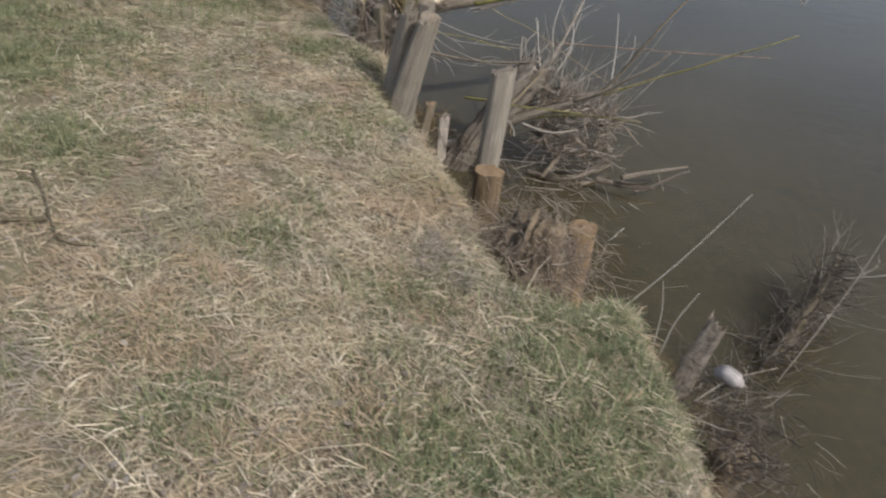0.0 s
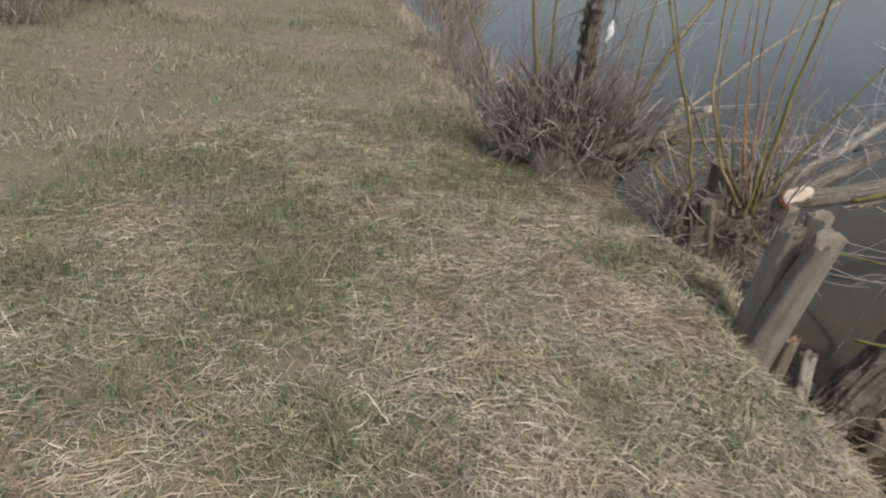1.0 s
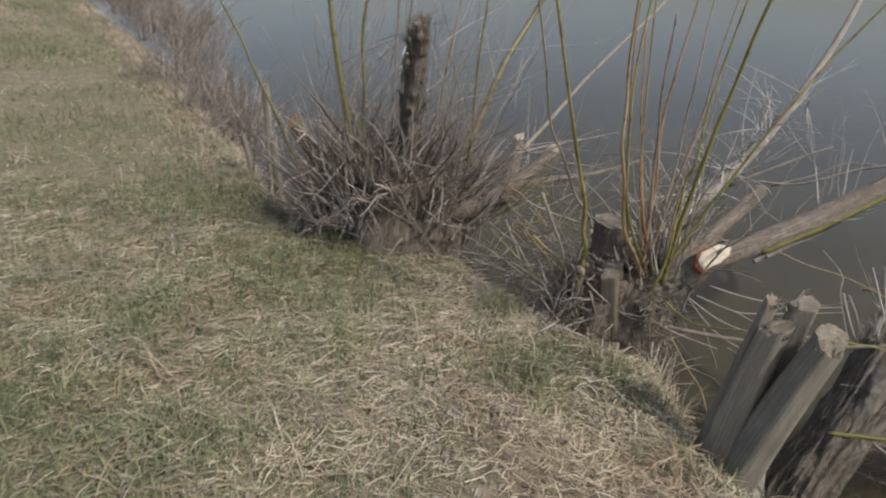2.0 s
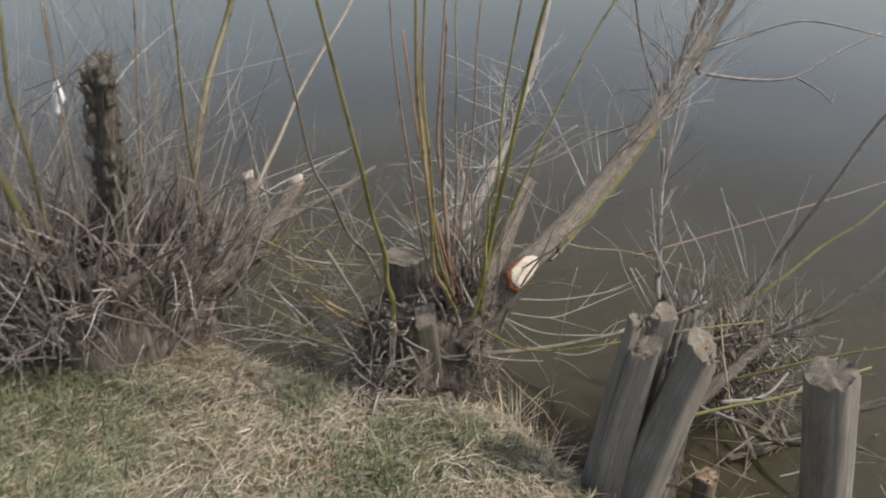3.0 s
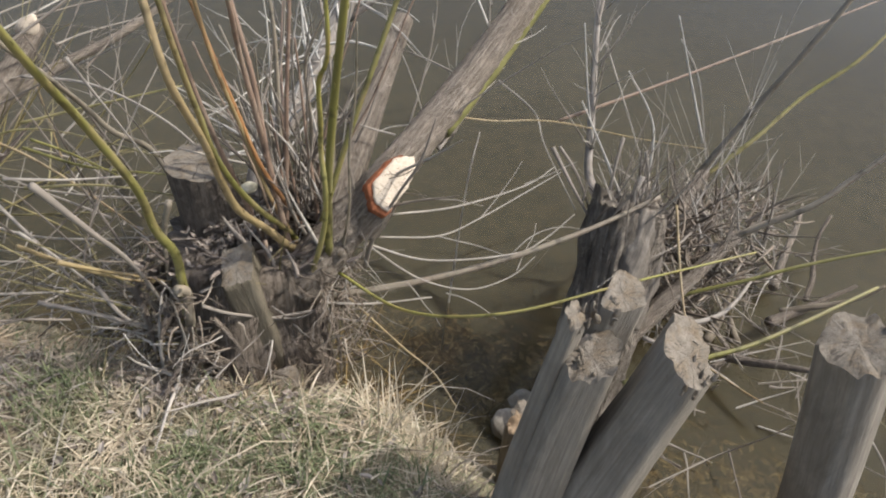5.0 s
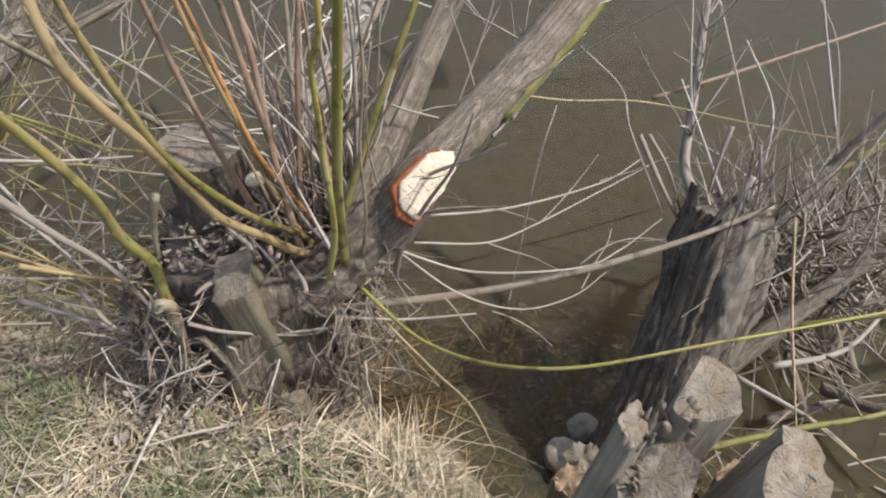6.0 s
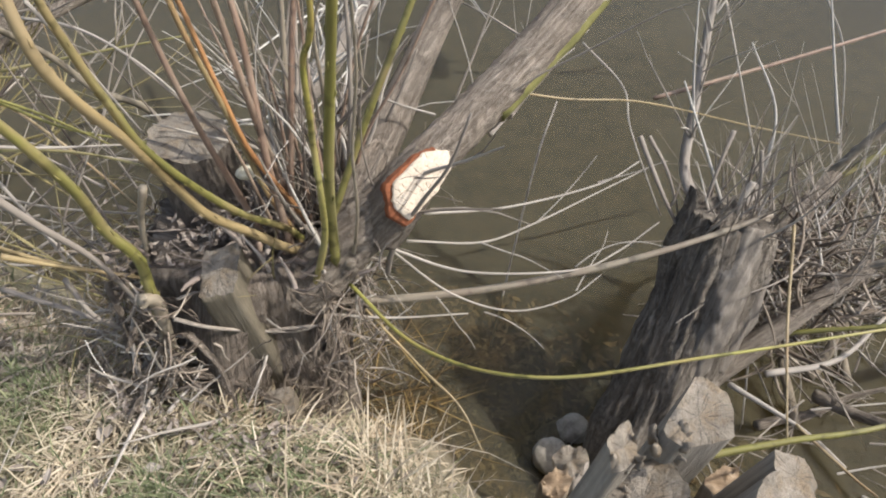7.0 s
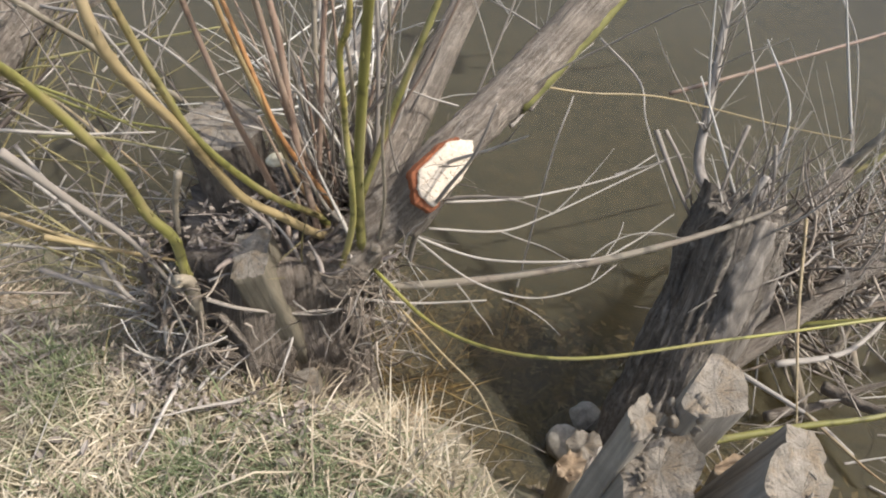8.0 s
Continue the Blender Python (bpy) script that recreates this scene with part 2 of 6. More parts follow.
M_WETSTUMP = wood_material("wet_stump", (0.045, 0.032, 0.020), (0.12, 0.085, 0.05), (0.24, 0.185, 0.12), 5, 60, 0.8, 0.5)
M_GNAWED = wood_material("wet_orange_wood", (0.11, 0.072, 0.04), (0.22, 0.15, 0.085), (0.32, 0.225, 0.135), 8, 60, 0.6, 0.3)
M_SHOOT = shoot_material("green_shoot", (0.118, 0.110, 0.030), (0.215, 0.200, 0.054), (0.24, 0.18, 0.09))
M_OLIVE = shoot_material("olive_shoot", (0.085, 0.078, 0.029), (0.165, 0.150, 0.055), (0.13, 0.10, 0.06))
M_YELLOW = shoot_material("yellow_shoot", (0.19, 0.142, 0.066), (0.31, 0.236, 0.115), (0.27, 0.155, 0.075))
M_RUST = shoot_material("rust_shoot", (0.14, 0.090, 0.062), (0.26, 0.175, 0.125), (0.30, 0.24, 0.18))
M_GREYSHOOT = shoot_material("grey_shoot", (0.15, 0.128, 0.092), (0.275, 0.238, 0.178), (0.19, 0.15, 0.11))
M_LIME = shoot_material("lime_shoot", (0.155, 0.146, 0.032), (0.28, 0.262, 0.060), (0.28, 0.20, 0.07))
M_ORANGE = shoot_material("orange_shoot", (0.22, 0.095, 0.035), (0.40, 0.21, 0.075), (0.20, 0.11, 0.06))
M_LIVE = wood_material("live_bark", (0.070, 0.068, 0.024), (0.145, 0.138, 0.045), (0.22, 0.20, 0.085), 9, 60, 0.7, 0.5)
M_TWIG = twig_material("dead_twig", ((0.0, (0.10, 0.080, 0.062)), (0.45, (0.22, 0.185, 0.150)), (0.8, (0.34, 0.30, 0.25)), (1.0, (0.50, 0.46, 0.40))))
M_PALETWIG = twig_material("pale_twig", ((0.0, (0.17, 0.145, 0.115)), (0.5, (0.32, 0.285, 0.24)), (1.0, (0.52, 0.48, 0.42))))
M_BONE = twig_material("bone_twig", ((0.0, (0.24, 0.215, 0.18)), (0.5, (0.44, 0.41, 0.36)), (1.0, (0.64, 0.61, 0.55))))
M_BRUSH = twig_material("brush_twig", ((0.0, (0.095, 0.072, 0.058)), (0.5, (0.245, 0.195, 0.162)), (0.85, (0.40, 0.345, 0.295)), (1.0, (0.58, 0.52, 0.46))))
M_FIBRE = twig_material("root_fibre", ((0.0, (0.075, 0.058, 0.044)), (0.5, (0.20, 0.158, 0.118)), (0.85, (0.32, 0.262, 0.20)), (1.0, (0.50, 0.43, 0.34))))
M_REED = twig_material("sedge_stem", ((0.0, (0.15, 0.125, 0.05)), (0.5, (0.28, 0.235, 0.10)), (0.85, (0.34, 0.29, 0.15)), (1.0, (0.38, 0.22, 0.08))))
M_END = end_grain_material("end_grain", (0.120, 0.102, 0.079), (0.285, 0.248, 0.198))
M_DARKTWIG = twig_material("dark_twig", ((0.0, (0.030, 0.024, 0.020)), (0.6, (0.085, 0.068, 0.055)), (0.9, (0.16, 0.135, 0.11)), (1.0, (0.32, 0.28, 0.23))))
M_MOSS = plain_material("wet_moss", (0.055, 0.052, 0.022), (0.15, 0.135, 0.06), 45, 0.6, 0.6)
M_TORN = wood_material("torn_wood", (0.13, 0.085, 0.05), (0.27, 0.195, 0.122), (0.50, 0.41, 0.30), 9, 60, 0.8, 0.5)
M_CUT = fresh_cut_material()
M_RED = plain_material("red_inner_bark", (0.13, 0.045, 0.022), (0.33, 0.115, 0.05), 90)
M_FUNGUS = plain_material("fungus", (0.15, 0.13, 0.10), (0.33, 0.30, 0.25), 50)
M_GOLD_FUNGUS = plain_material("yellow_fungus", (0.40, 0.36, 0.25), (0.62, 0.57, 0.43), 80)
M_SOIL = plain_material("soil", (0.060, 0.046, 0.031), (0.215, 0.168, 0.114), 25, 0.95, 1.0)
M_SCRAP = plain_material("white_scrap", (0.55, 0.54, 0.53), (0.76, 0.75, 0.73), 30, 0.5)
M_SHELL = wood_material("shell", (0.10, 0.085, 0.08), (0.36, 0.33, 0.31), (0.55, 0.51, 0.49), 4, 55, 0.4, 0.3)
M_LEAF = twig_material("dead_leaf", ((0.0, (0.12, 0.095, 0.075)), (0.5, (0.23, 0.195, 0.16)), (1.0, (0.36, 0.32, 0.275))))
M_CHIP = twig_material("bark_chip", ((0.0, (0.11, 0.085, 0.065)), (0.5, (0.24, 0.195, 0.155)), (1.0, (0.40, 0.35, 0.30))))
M_SUNKEN = twig_material("sunken_leaf", ((0.0, (0.03, 0.022, 0.014)), (0.4, (0.11, 0.082, 0.05)), (0.8, (0.19, 0.145, 0.09)), (1.0, (0.36, 0.30, 0.21))))
M_STRAW = blade_material("straw", ((0.0, (0.23, 0.185, 0.13)), (0.4, (0.47, 0.395, 0.28)), (0.85, (0.62, 0.54, 0.40)), (1.0, (0.76, 0.685, 0.545))),
                         (((0.27, 0.235, 0.205), 2.4, 0.50, 0.75), ((0.25, 0.24, 0.13), 1.7, 0.50, 0.5), ((0.40, 0.29, 0.185), 2.6, 0.48, 0.6), ((0.20, 0.16, 0.12), 8.0, 0.57, 0.55)))
M_GRASS = blade_material("grass", ((0.0, (0.095, 0.115, 0.058)), (0.5, (0.170, 0.196, 0.100)), (1.0, (0.31, 0.315, 0.180))),
                         (((0.30, 0.28, 0.165), 3.0, 0.54, 0.5), ((0.14, 0.175, 0.090), 1.9, 0.50, 0.5)))
M_SEDGE = twig_material("drowned_sedge", ((0.0, (0.09, 0.055, 0.022)), (0.5, (0.20, 0.125, 0.045)), (1.0, (0.36, 0.25, 0.09))))

# ---- mesh helpers ----


class Shape:
    """Vertices, faces and a length-wise UV, gathered for one mesh."""

    def __init__(self):
        self.v, self.f, self.uv = [], [], []

    def tube(self, pts, radii, sides=6, segs=0, rough=0.0, seed=0.0, freq=(2.0, 8.0), cap=True, twist=0.0):
        """A round stem along a smooth curve through pts; radii at its points; rough: uneven skin."""
        pts = [Vector(p) for p in pts]
        n = len(pts)
        segs = segs or max(2, (n - 1) * 3)
        ext = [pts[0] * 2 - pts[1], *pts, pts[-1] * 2 - pts[-2]]
        line, rad = [], []
        for k in range(segs + 1):
            u = k / segs * (n - 1)
            i = min(int(u), n - 2)
            w = u - i
            a, b, c, d = ext[i:i + 4]
            line.append(0.5 * ((2 * b) + (c - a) * w + (2 * a - 5 * b + 4 * c - d) * w * w + (3 * b - a - 3 * c + d) * w ** 3))
            rad.append(radii[i] * (1 - w) + radii[i + 1] * w)
        up = None
        base = len(self.v)
        length = 0.0
        for k, p in enumerate(line):
            t = (line[min(k + 1, segs)] - line[max(k - 1, 0)]).normalized()
            if up is None:
                up = t.orthogonal().normalized()
            up = (up - t * up.dot(t)).normalized()
            side = t.cross(up)
            if k:
                length += (p - line[k - 1]).length
            for j in range(sides):
                a = 2 * math.pi * j / sides + twist * length
                r = rad[k]
                if rough:
                    q = Vector((math.cos(a) * freq[0], math.sin(a) * freq[0], length * freq[1] + seed))
                    r *= 1 + rough * (noise.noise(q) + 0.5 * noise.noise(q * 2.7))
                self.v.append(p + (up * math.cos(a) + side * math.sin(a)) * r)
        for k in range(segs):
            for j in range(sides):
                j2 = (j + 1) % sides
                a, b = base + k * sides, base + (k + 1) * sides
                self.f.append((a + j, a + j2, b + j2, b + j))
                w = 2 * math.pi * rad[k] / sides
                v0, v1 = length * k / segs + seed, length * (k + 1) / segs + seed
                self.uv.extend(((j * w, v0), ((j + 1) * w, v0), ((j + 1) * w, v1), (j * w, v1)))
        if cap:
            for ring, flip in ((base, True), (base + segs * sides, False)):
                loop = [ring + j for j in range(sides)]
                self.f.append(tuple(reversed(loop)) if flip else tuple(loop))
                self.uv.extend((0.01 * math.cos(6.28 * j / sides), 0.01 * math.sin(6.28 * j / sides)) for j in range(sides))
        return line

    def face(self, pts, uv=None):
        b = len(self.v)
        self.v.extend(Vector(p) for p in pts)
        self.f.append(tuple(range(b, b + len(pts))))
        self.uv.extend(uv or [(p[0], p[1]) for p in pts])

    def mesh(self, name, material, smooth=True):
        me = bpy.data.meshes.new(name)
        me.from_pydata([tuple(v) for v in self.v], [], self.f)
        layer = me.uv_layers.new(name="UVMap")
        layer.data.foreach_set("uv", np.array(self.uv, dtype=np.float32).ravel())
        if smooth:
            me.polygons.foreach_set("use_smooth", [True] * len(me.polygons))
        me.materials.append(material)
        me.update()
        return me


def part(name, shape, material, parent, label="", smooth=True):
    """One mesh object under a thing or a part."""
    ob = new(name, shape.mesh(name, material, smooth))
    ob.parent = parent
    if parent is not None:
        ob.matrix_parent_inverse = parent.matrix_world.inverted()
    return tagged(ob, label)


def thing(name, place, label, category, group=""):
    ob = new(name)
    ob.empty_display_size = 0.05
    ob.location = place
    ob.matrix_world = Matrix.Translation(place)
    return tagged(ob, label, category, group)


def single(name, shape, material, label, category, group="", kind="", smooth=True):
    return tagged(new(name, shape.mesh(name, material, smooth)), label, category, group, kind)


def stem(name, parent, material, pts, r0, r1, sides=10, rough=0.06, seed=0.0, label=""):
    s = Shape()
    n = len(pts)
    if name == "shoot":
        pts = [Vector(p) + Vector((rnd.gauss(0, .35), rnd.gauss(0, .35), 0)) * r0 * min(i, 2) for i, p in enumerate(pts)]
    line = s.tube(pts, [r0 + (r1 - r0) * i / (n - 1) for i in range(n)], sides, (n - 1) * 8, rough, seed)
    if name == "shoot":
        for k in range(3, len(line) - 1, 2):
            way = (line[k + 1] - line[k]).normalized()
            out = (way.orthogonal() * math.cos(k * 2.4) + way.cross(way.orthogonal()) * math.sin(k * 2.4)).normalized()
            r = r0 + (r1 - r0) * k / len(line)
            s.tube([line[k] + out * r * .6, line[k] + out * r * 1.05 + way * r * 1.0, line[k] + out * r * 1.05 + way * r * 2.0], [r * .3, r * .26, r * .06], 5, 3)
    return part(name, s, material, parent, label)


def curve3(a, b, c, reach=1.0, count=6):
    """Points of a bent shoot with the control points a, b, c; reach > 1 runs on past c."""
    a, b, c = Vector(a), Vector(b), Vector(c)
    return [a * (1 - u) ** 2 + b * 2 * u * (1 - u) + c * u * u for u in (reach * k / (count - 1) for k in range(count))]


rnd = random.Random(7)


def wander(start, way, length, bend, steps=4):
    """A crooked twig's points."""
    p, d = Vector(start), Vector(way).normalized()
    pts = [p.copy()]
    for _ in range(steps):
        d = (d + Vector((rnd.gauss(0, bend), rnd.gauss(0, bend), rnd.gauss(0, bend)))).normalized()
        p = p + d * (length / steps)
        pts.append(p.copy())
    return pts


# ---- ground ----
EDGE = [(14, -30), (6.0, -10), (3.2, -3.5), (2.0, -0.6), (1.68, 0.3), (1.58, 0.95), (1.46, 1.40), (1.30, 1.46), (1.12, 1.36), (0.96, 1.40), (0.86, 1.62), (0.74, 1.90), (0.60, 2.2),
        (0.42, 2.55), (0.22, 2.82), (0.10, 3.05), (0.06, 3.22), (0.10, 3.42), (0.02, 3.62), (-0.14, 3.80), (-0.42, 4.06), (-0.66, 4.42), (-0.80, 4.72),
        (-1.25, 4.84), (-1.70, 5.05), (-2.15, 5.85), (-2.70, 6.9), (-4.6, 10.2), (-7.2, 14.4), (-14, 24), (-40, 60), (-400, 600)]
WATER_Z = -0.55


def shore(x, y):
    """Distance to the water's edge, positive on land (numpy arrays)."""
    x, y = np.asarray(x, float), np.asarray(y, float)
    best, sign = np.full(x.shape, 1e9), np.ones(x.shape)
    for (ax, ay), (bx, by) in zip(EDGE[:-1], EDGE[1:]):
        dx, dy = bx - ax, by - ay
        u = np.clip(((x - ax) * dx + (y - ay) * dy) / (dx * dx + dy * dy), 0, 1)
        d = np.hypot(x - ax - u * dx, y - ay - u * dy)
        s = np.sign(dx * (y - ay) - dy * (x - ax))
        near = d < best
        best, sign = np.where(near, d, best), np.where(near, np.where(s == 0, 1, s), sign)
    return best * sign


def wave(x, y, k, a):
    return np.sin(x * k + 1.3 * np.sin(y * k * 0.7 + a)) * np.sin(y * k * 1.1 + 1.7 * np.sin(x * k * 0.6 + 2 * a))


def height(x, y):
    s = shore(x, y) + 0.025 * wave(x, y, 9.0, 0.4) + 0.012 * wave(x, y, 25.0, 1.0)
    k = np.clip((s + 0.06) / 0.26, 0, 1)
    land = -0.23 + 0.23 * k * k * (3 - 2 * k) + 0.018 * wave(x, y, 2.3, 0.2) * np.clip(s * 2, 0, 1) + 0.012 * wave(x, y, 5.2, 1.4) * np.clip(s * 2, 0, 1) + 0.014 * wave(x, y, 11.0, 0.8) + 0.006 * wave(x, y, 23.0, 0.1)
    slip = -0.23 - 0.36 * np.clip((-s - 0.06) / 0.20, 0, 1) + 0.03 * wave(x, y, 13.0, 0.6) * np.clip((-s - 0.06) * 9, 0, 1)
    deep = -0.59 - 0.65 * np.clip((-s - 0.26) / 1.5, 0, 1) ** 1.2 + 0.02 * wave(x, y, 7.0, 0.5)
    return np.where(s > -0.06, land, np.where(s > -0.26, slip, np.minimum(deep, -0.56)))


def z_at(x, y):
    return float(height(np.array([x]), np.array([y]))[0])


def axis(lo, hi, step, far, grow=1.22):
    a = list(np.arange(lo, hi + 1e-6, step))
    d, left, right = step, [], []
    p = lo
    while p > -far:
        d *= grow
        p -= d
        left.append(p)
    d, p = step, hi
    while p < far:
        d *= grow
        p += d
        right.append(p)
    return np.array(left[::-1] + a + right)


def build_ground():
    xs, ys = axis(-3.2, 2.4, 0.035, 900), axis(-0.6, 5.6, 0.035, 900)
    gx, gy = np.meshgrid(xs, ys)
    z = height(gx, gy)
    me = bpy.data.meshes.new("ground")
    nx, ny = len(xs), len(ys)
    idx = np.arange(nx * ny).reshape(ny, nx)
    quads = np.stack([idx[:-1, :-1], idx[:-1, 1:], idx[1:, 1:], idx[1:, :-1]], -1).reshape(-1, 4)
    me.from_pydata(np.stack([gx, gy, z], -1).reshape(-1, 3).tolist(), [], quads.tolist())
    me.polygons.foreach_set("use_smooth", [True] * len(me.polygons))
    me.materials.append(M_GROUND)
    tagged(new("ground", me), "trodden earth bank under dry straw and grass", "ground", kind="structure")
    w = Shape()
    w.face([(-900, -900, WATER_Z), (900, -900, WATER_Z), (900, 900, WATER_Z), (-900, 900, WATER_Z)])
    single("water", w, M_WATER, "still murky grey-olive pond water", "water", kind="structure")


build_ground()

# ---- posts on the bank ----


def ring_post(parent, axis_pts, radii, seed, material, jag=0.02, slant=(0.0, 0.0), cracks=5, sides=44, segs=30, oval=1.0, skin="post_shaft", cut_label="", flats=(), end=None, lump=0.0):
    """A split weathered post with drying cracks and an uneven sawn or broken top."""
    end = end or M_END
    pts = [Vector(p) for p in axis_pts]
    r = random.Random(seed)
    crack = [(r.uniform(0, 6.28), r.uniform(0.04, 0.10), r.uniform(0.06, 0.18)) for _ in range(cracks)]
    s = Shape()
    t = (pts[-1] - pts[0]).normalized()
    line = curve3(pts[0], pts[1], pts[2], count=segs + 1) if len(pts) == 3 else [pts[0].lerp(pts[-1], k / segs) for k in range(segs + 1)]
    up = t.orthogonal().normalized()
    side = t.cross(up)
    total = (pts[-1] - pts[0]).length
    for k, p in enumerate(line):
        u = k / segs
        rad = radii[0] * (1 - u) + radii[1] * u
        for j in range(sides):
            a = 6.2832 * j / sides
            f = 1 + 0.07 * noise.noise(Vector((math.cos(a) * 1.5, math.sin(a) * 1.5, u * 2 + seed))) + 0.03 * noise.noise(Vector((math.cos(a) * 6, math.sin(a) * 6, u * 3 + seed)))
            if lump:
                q = Vector((math.cos(a) * 3, math.sin(a) * 3, u * 6 + seed))
                f += lump * (noise.noise(q) + 0.7 * noise.noise(Vector((math.cos(a) * 9, math.sin(a) * 9, u * 4 + seed))) + 0.35 * noise.noise(q * 5))
            for c, w, d in crack:
                dist = abs((a - c - 0.25 * noise.noise(Vector((u * 3, c, seed))) + math.pi) % 6.2832 - math.pi)
                f -= d * max(0.0, 1 - dist / w) * (0.75 if u < 0.93 else 0.4)
            for a0, cut in flats:
                ca = math.cos(a - a0)
                if ca > 0.05:
                    f = min(f, (cut + 0.03 * noise.noise(Vector((u * 5, a0, seed)))) / ca)
            off = Vector((0, 0, 0))
            if k == segs:
                off = t * (jag * (noise.noise(Vector((math.cos(a) * 2.5, math.sin(a) * 2.5, seed * 3))) + 0.6 * noise.noise(Vector((math.cos(a) * 7, math.sin(a) * 7, seed)))) + slant[0] * math.cos(a) + slant[1] * math.sin(a))
            s.v.append(p + (up * math.cos(a) + side * math.sin(a) * oval) * rad * f + off)
    for k in range(segs):
        for j in range(sides):
            j2 = (j + 1) % sides
            a, b = k * sides, (k + 1) * sides
            s.f.append((a + j, a + j2, b + j2, b + j))
            w, v0, v1 = 6.2832 * radii[0] / sides, total * k / segs, total * (k + 1) / segs
            s.uv.extend(((j * w, v0), ((j + 1) * w, v0), ((j + 1) * w, v1), (j * w, v1)))
    shaft = part(skin, s, material, parent)
    rim = s.v[segs * sides:]
    mid = sum(rim, Vector()) / sides
    c = Shape()
    rings = [1.0, 0.84, 0.60, 0.32]
    flat = [(p - mid) - t * (p - mid).dot(t) for p in rim]
    soft = [sum((flat[(j + w) % sides] for w in range(-3, 4)), Vector()) / 7 for j in range(sides)]
    top_r = radii[1]
    for q in rings:
        for j in range(sides):
            if q == 1.0:
                c.v.append(rim[j])
                continue
            d = soft[j] * q
            c.v.append(mid + d + t * (slant[0] * d.dot(up) / top_r + slant[1] * d.dot(side) / top_r / max(oval, .3) + jag * 0.45 * noise.noise((mid + d) * 45) + jag * 0.2 * noise.noise((mid + d) * 130)))
    c.v.append(mid)
    for k in range(len(rings) - 1):
        for j in range(sides):
            j2 = (j + 1) % sides
            c.f.append((k * sides + j, k * sides + j2, (k + 1) * sides + j2, (k + 1) * sides + j))
    for j in range(sides):
        c.f.append((3 * sides + j, 3 * sides + (j + 1) % sides, 4 * sides))
    for f in c.f:
        for i in f:
            d = c.v[i] - mid
            c.uv.append((d.dot(up), d.dot(side)))
    part("cut_face", c, end, parent, cut_label)
    return shaft


def fungus_bracket(place, size, way, seed):
    s = Shape()
    way = Vector(way).normalized()
    for ring in range(7):
        u = ring / 6
        for j in range(16):
            a = 6.2832 * j / 16
            rr = size * math.sin(math.pi * (0.08 + 0.84 * u)) * (1 + 0.12 * noise.noise(Vector((math.cos(a), math.sin(a), seed + u))))
            s.v.append(Vector(place) + way * size * 0.3 + Vector((rr * math.cos(a), rr * math.sin(a) * 0.9, size * 0.62 * (2 * u - 1))))
    for ring in range(6):
        for j in range(16):
            j2 = (j + 1) % 16
            s.f.append((ring * 16 + j, ring * 16 + j2, ring * 16 + 16 + j2, ring * 16 + 16 + j))
            s.uv.extend(((j * .01, ring * .01),) * 4)
    s.f.append(tuple(range(15, -1, -1)))
    s.uv.extend(((0, 0),) * 16)
    s.f.append(tuple(range(96, 112)))
    s.uv.extend(((0, 0),) * 16)
    return s


def splinters(s, place, spread, count, size=1.0):
    """Short flat chips that fray outwards from a broken top."""
    c = Vector(place)
    for _ in range(count):
        a = rnd.uniform(0, 6.28)
        o = Vector((math.cos(a), math.sin(a), 0))
        p = c + o * spread * rnd.uniform(.5, 1.0) + Vector((0, 0, rnd.uniform(-.025, -.005)))
        w, L = rnd.uniform(.003, .008) * size, rnd.uniform(.012, .034) * size
        s.tube([p, p + Vector((0, 0, L * .6)) + o * L * .1, p + Vector((0, 0, L)) + o * L * rnd.uniform(.1, .5)], [w, w * .8, w * .25], 5, 4, .4, rnd.random() * 9, (2.0, 60.0))


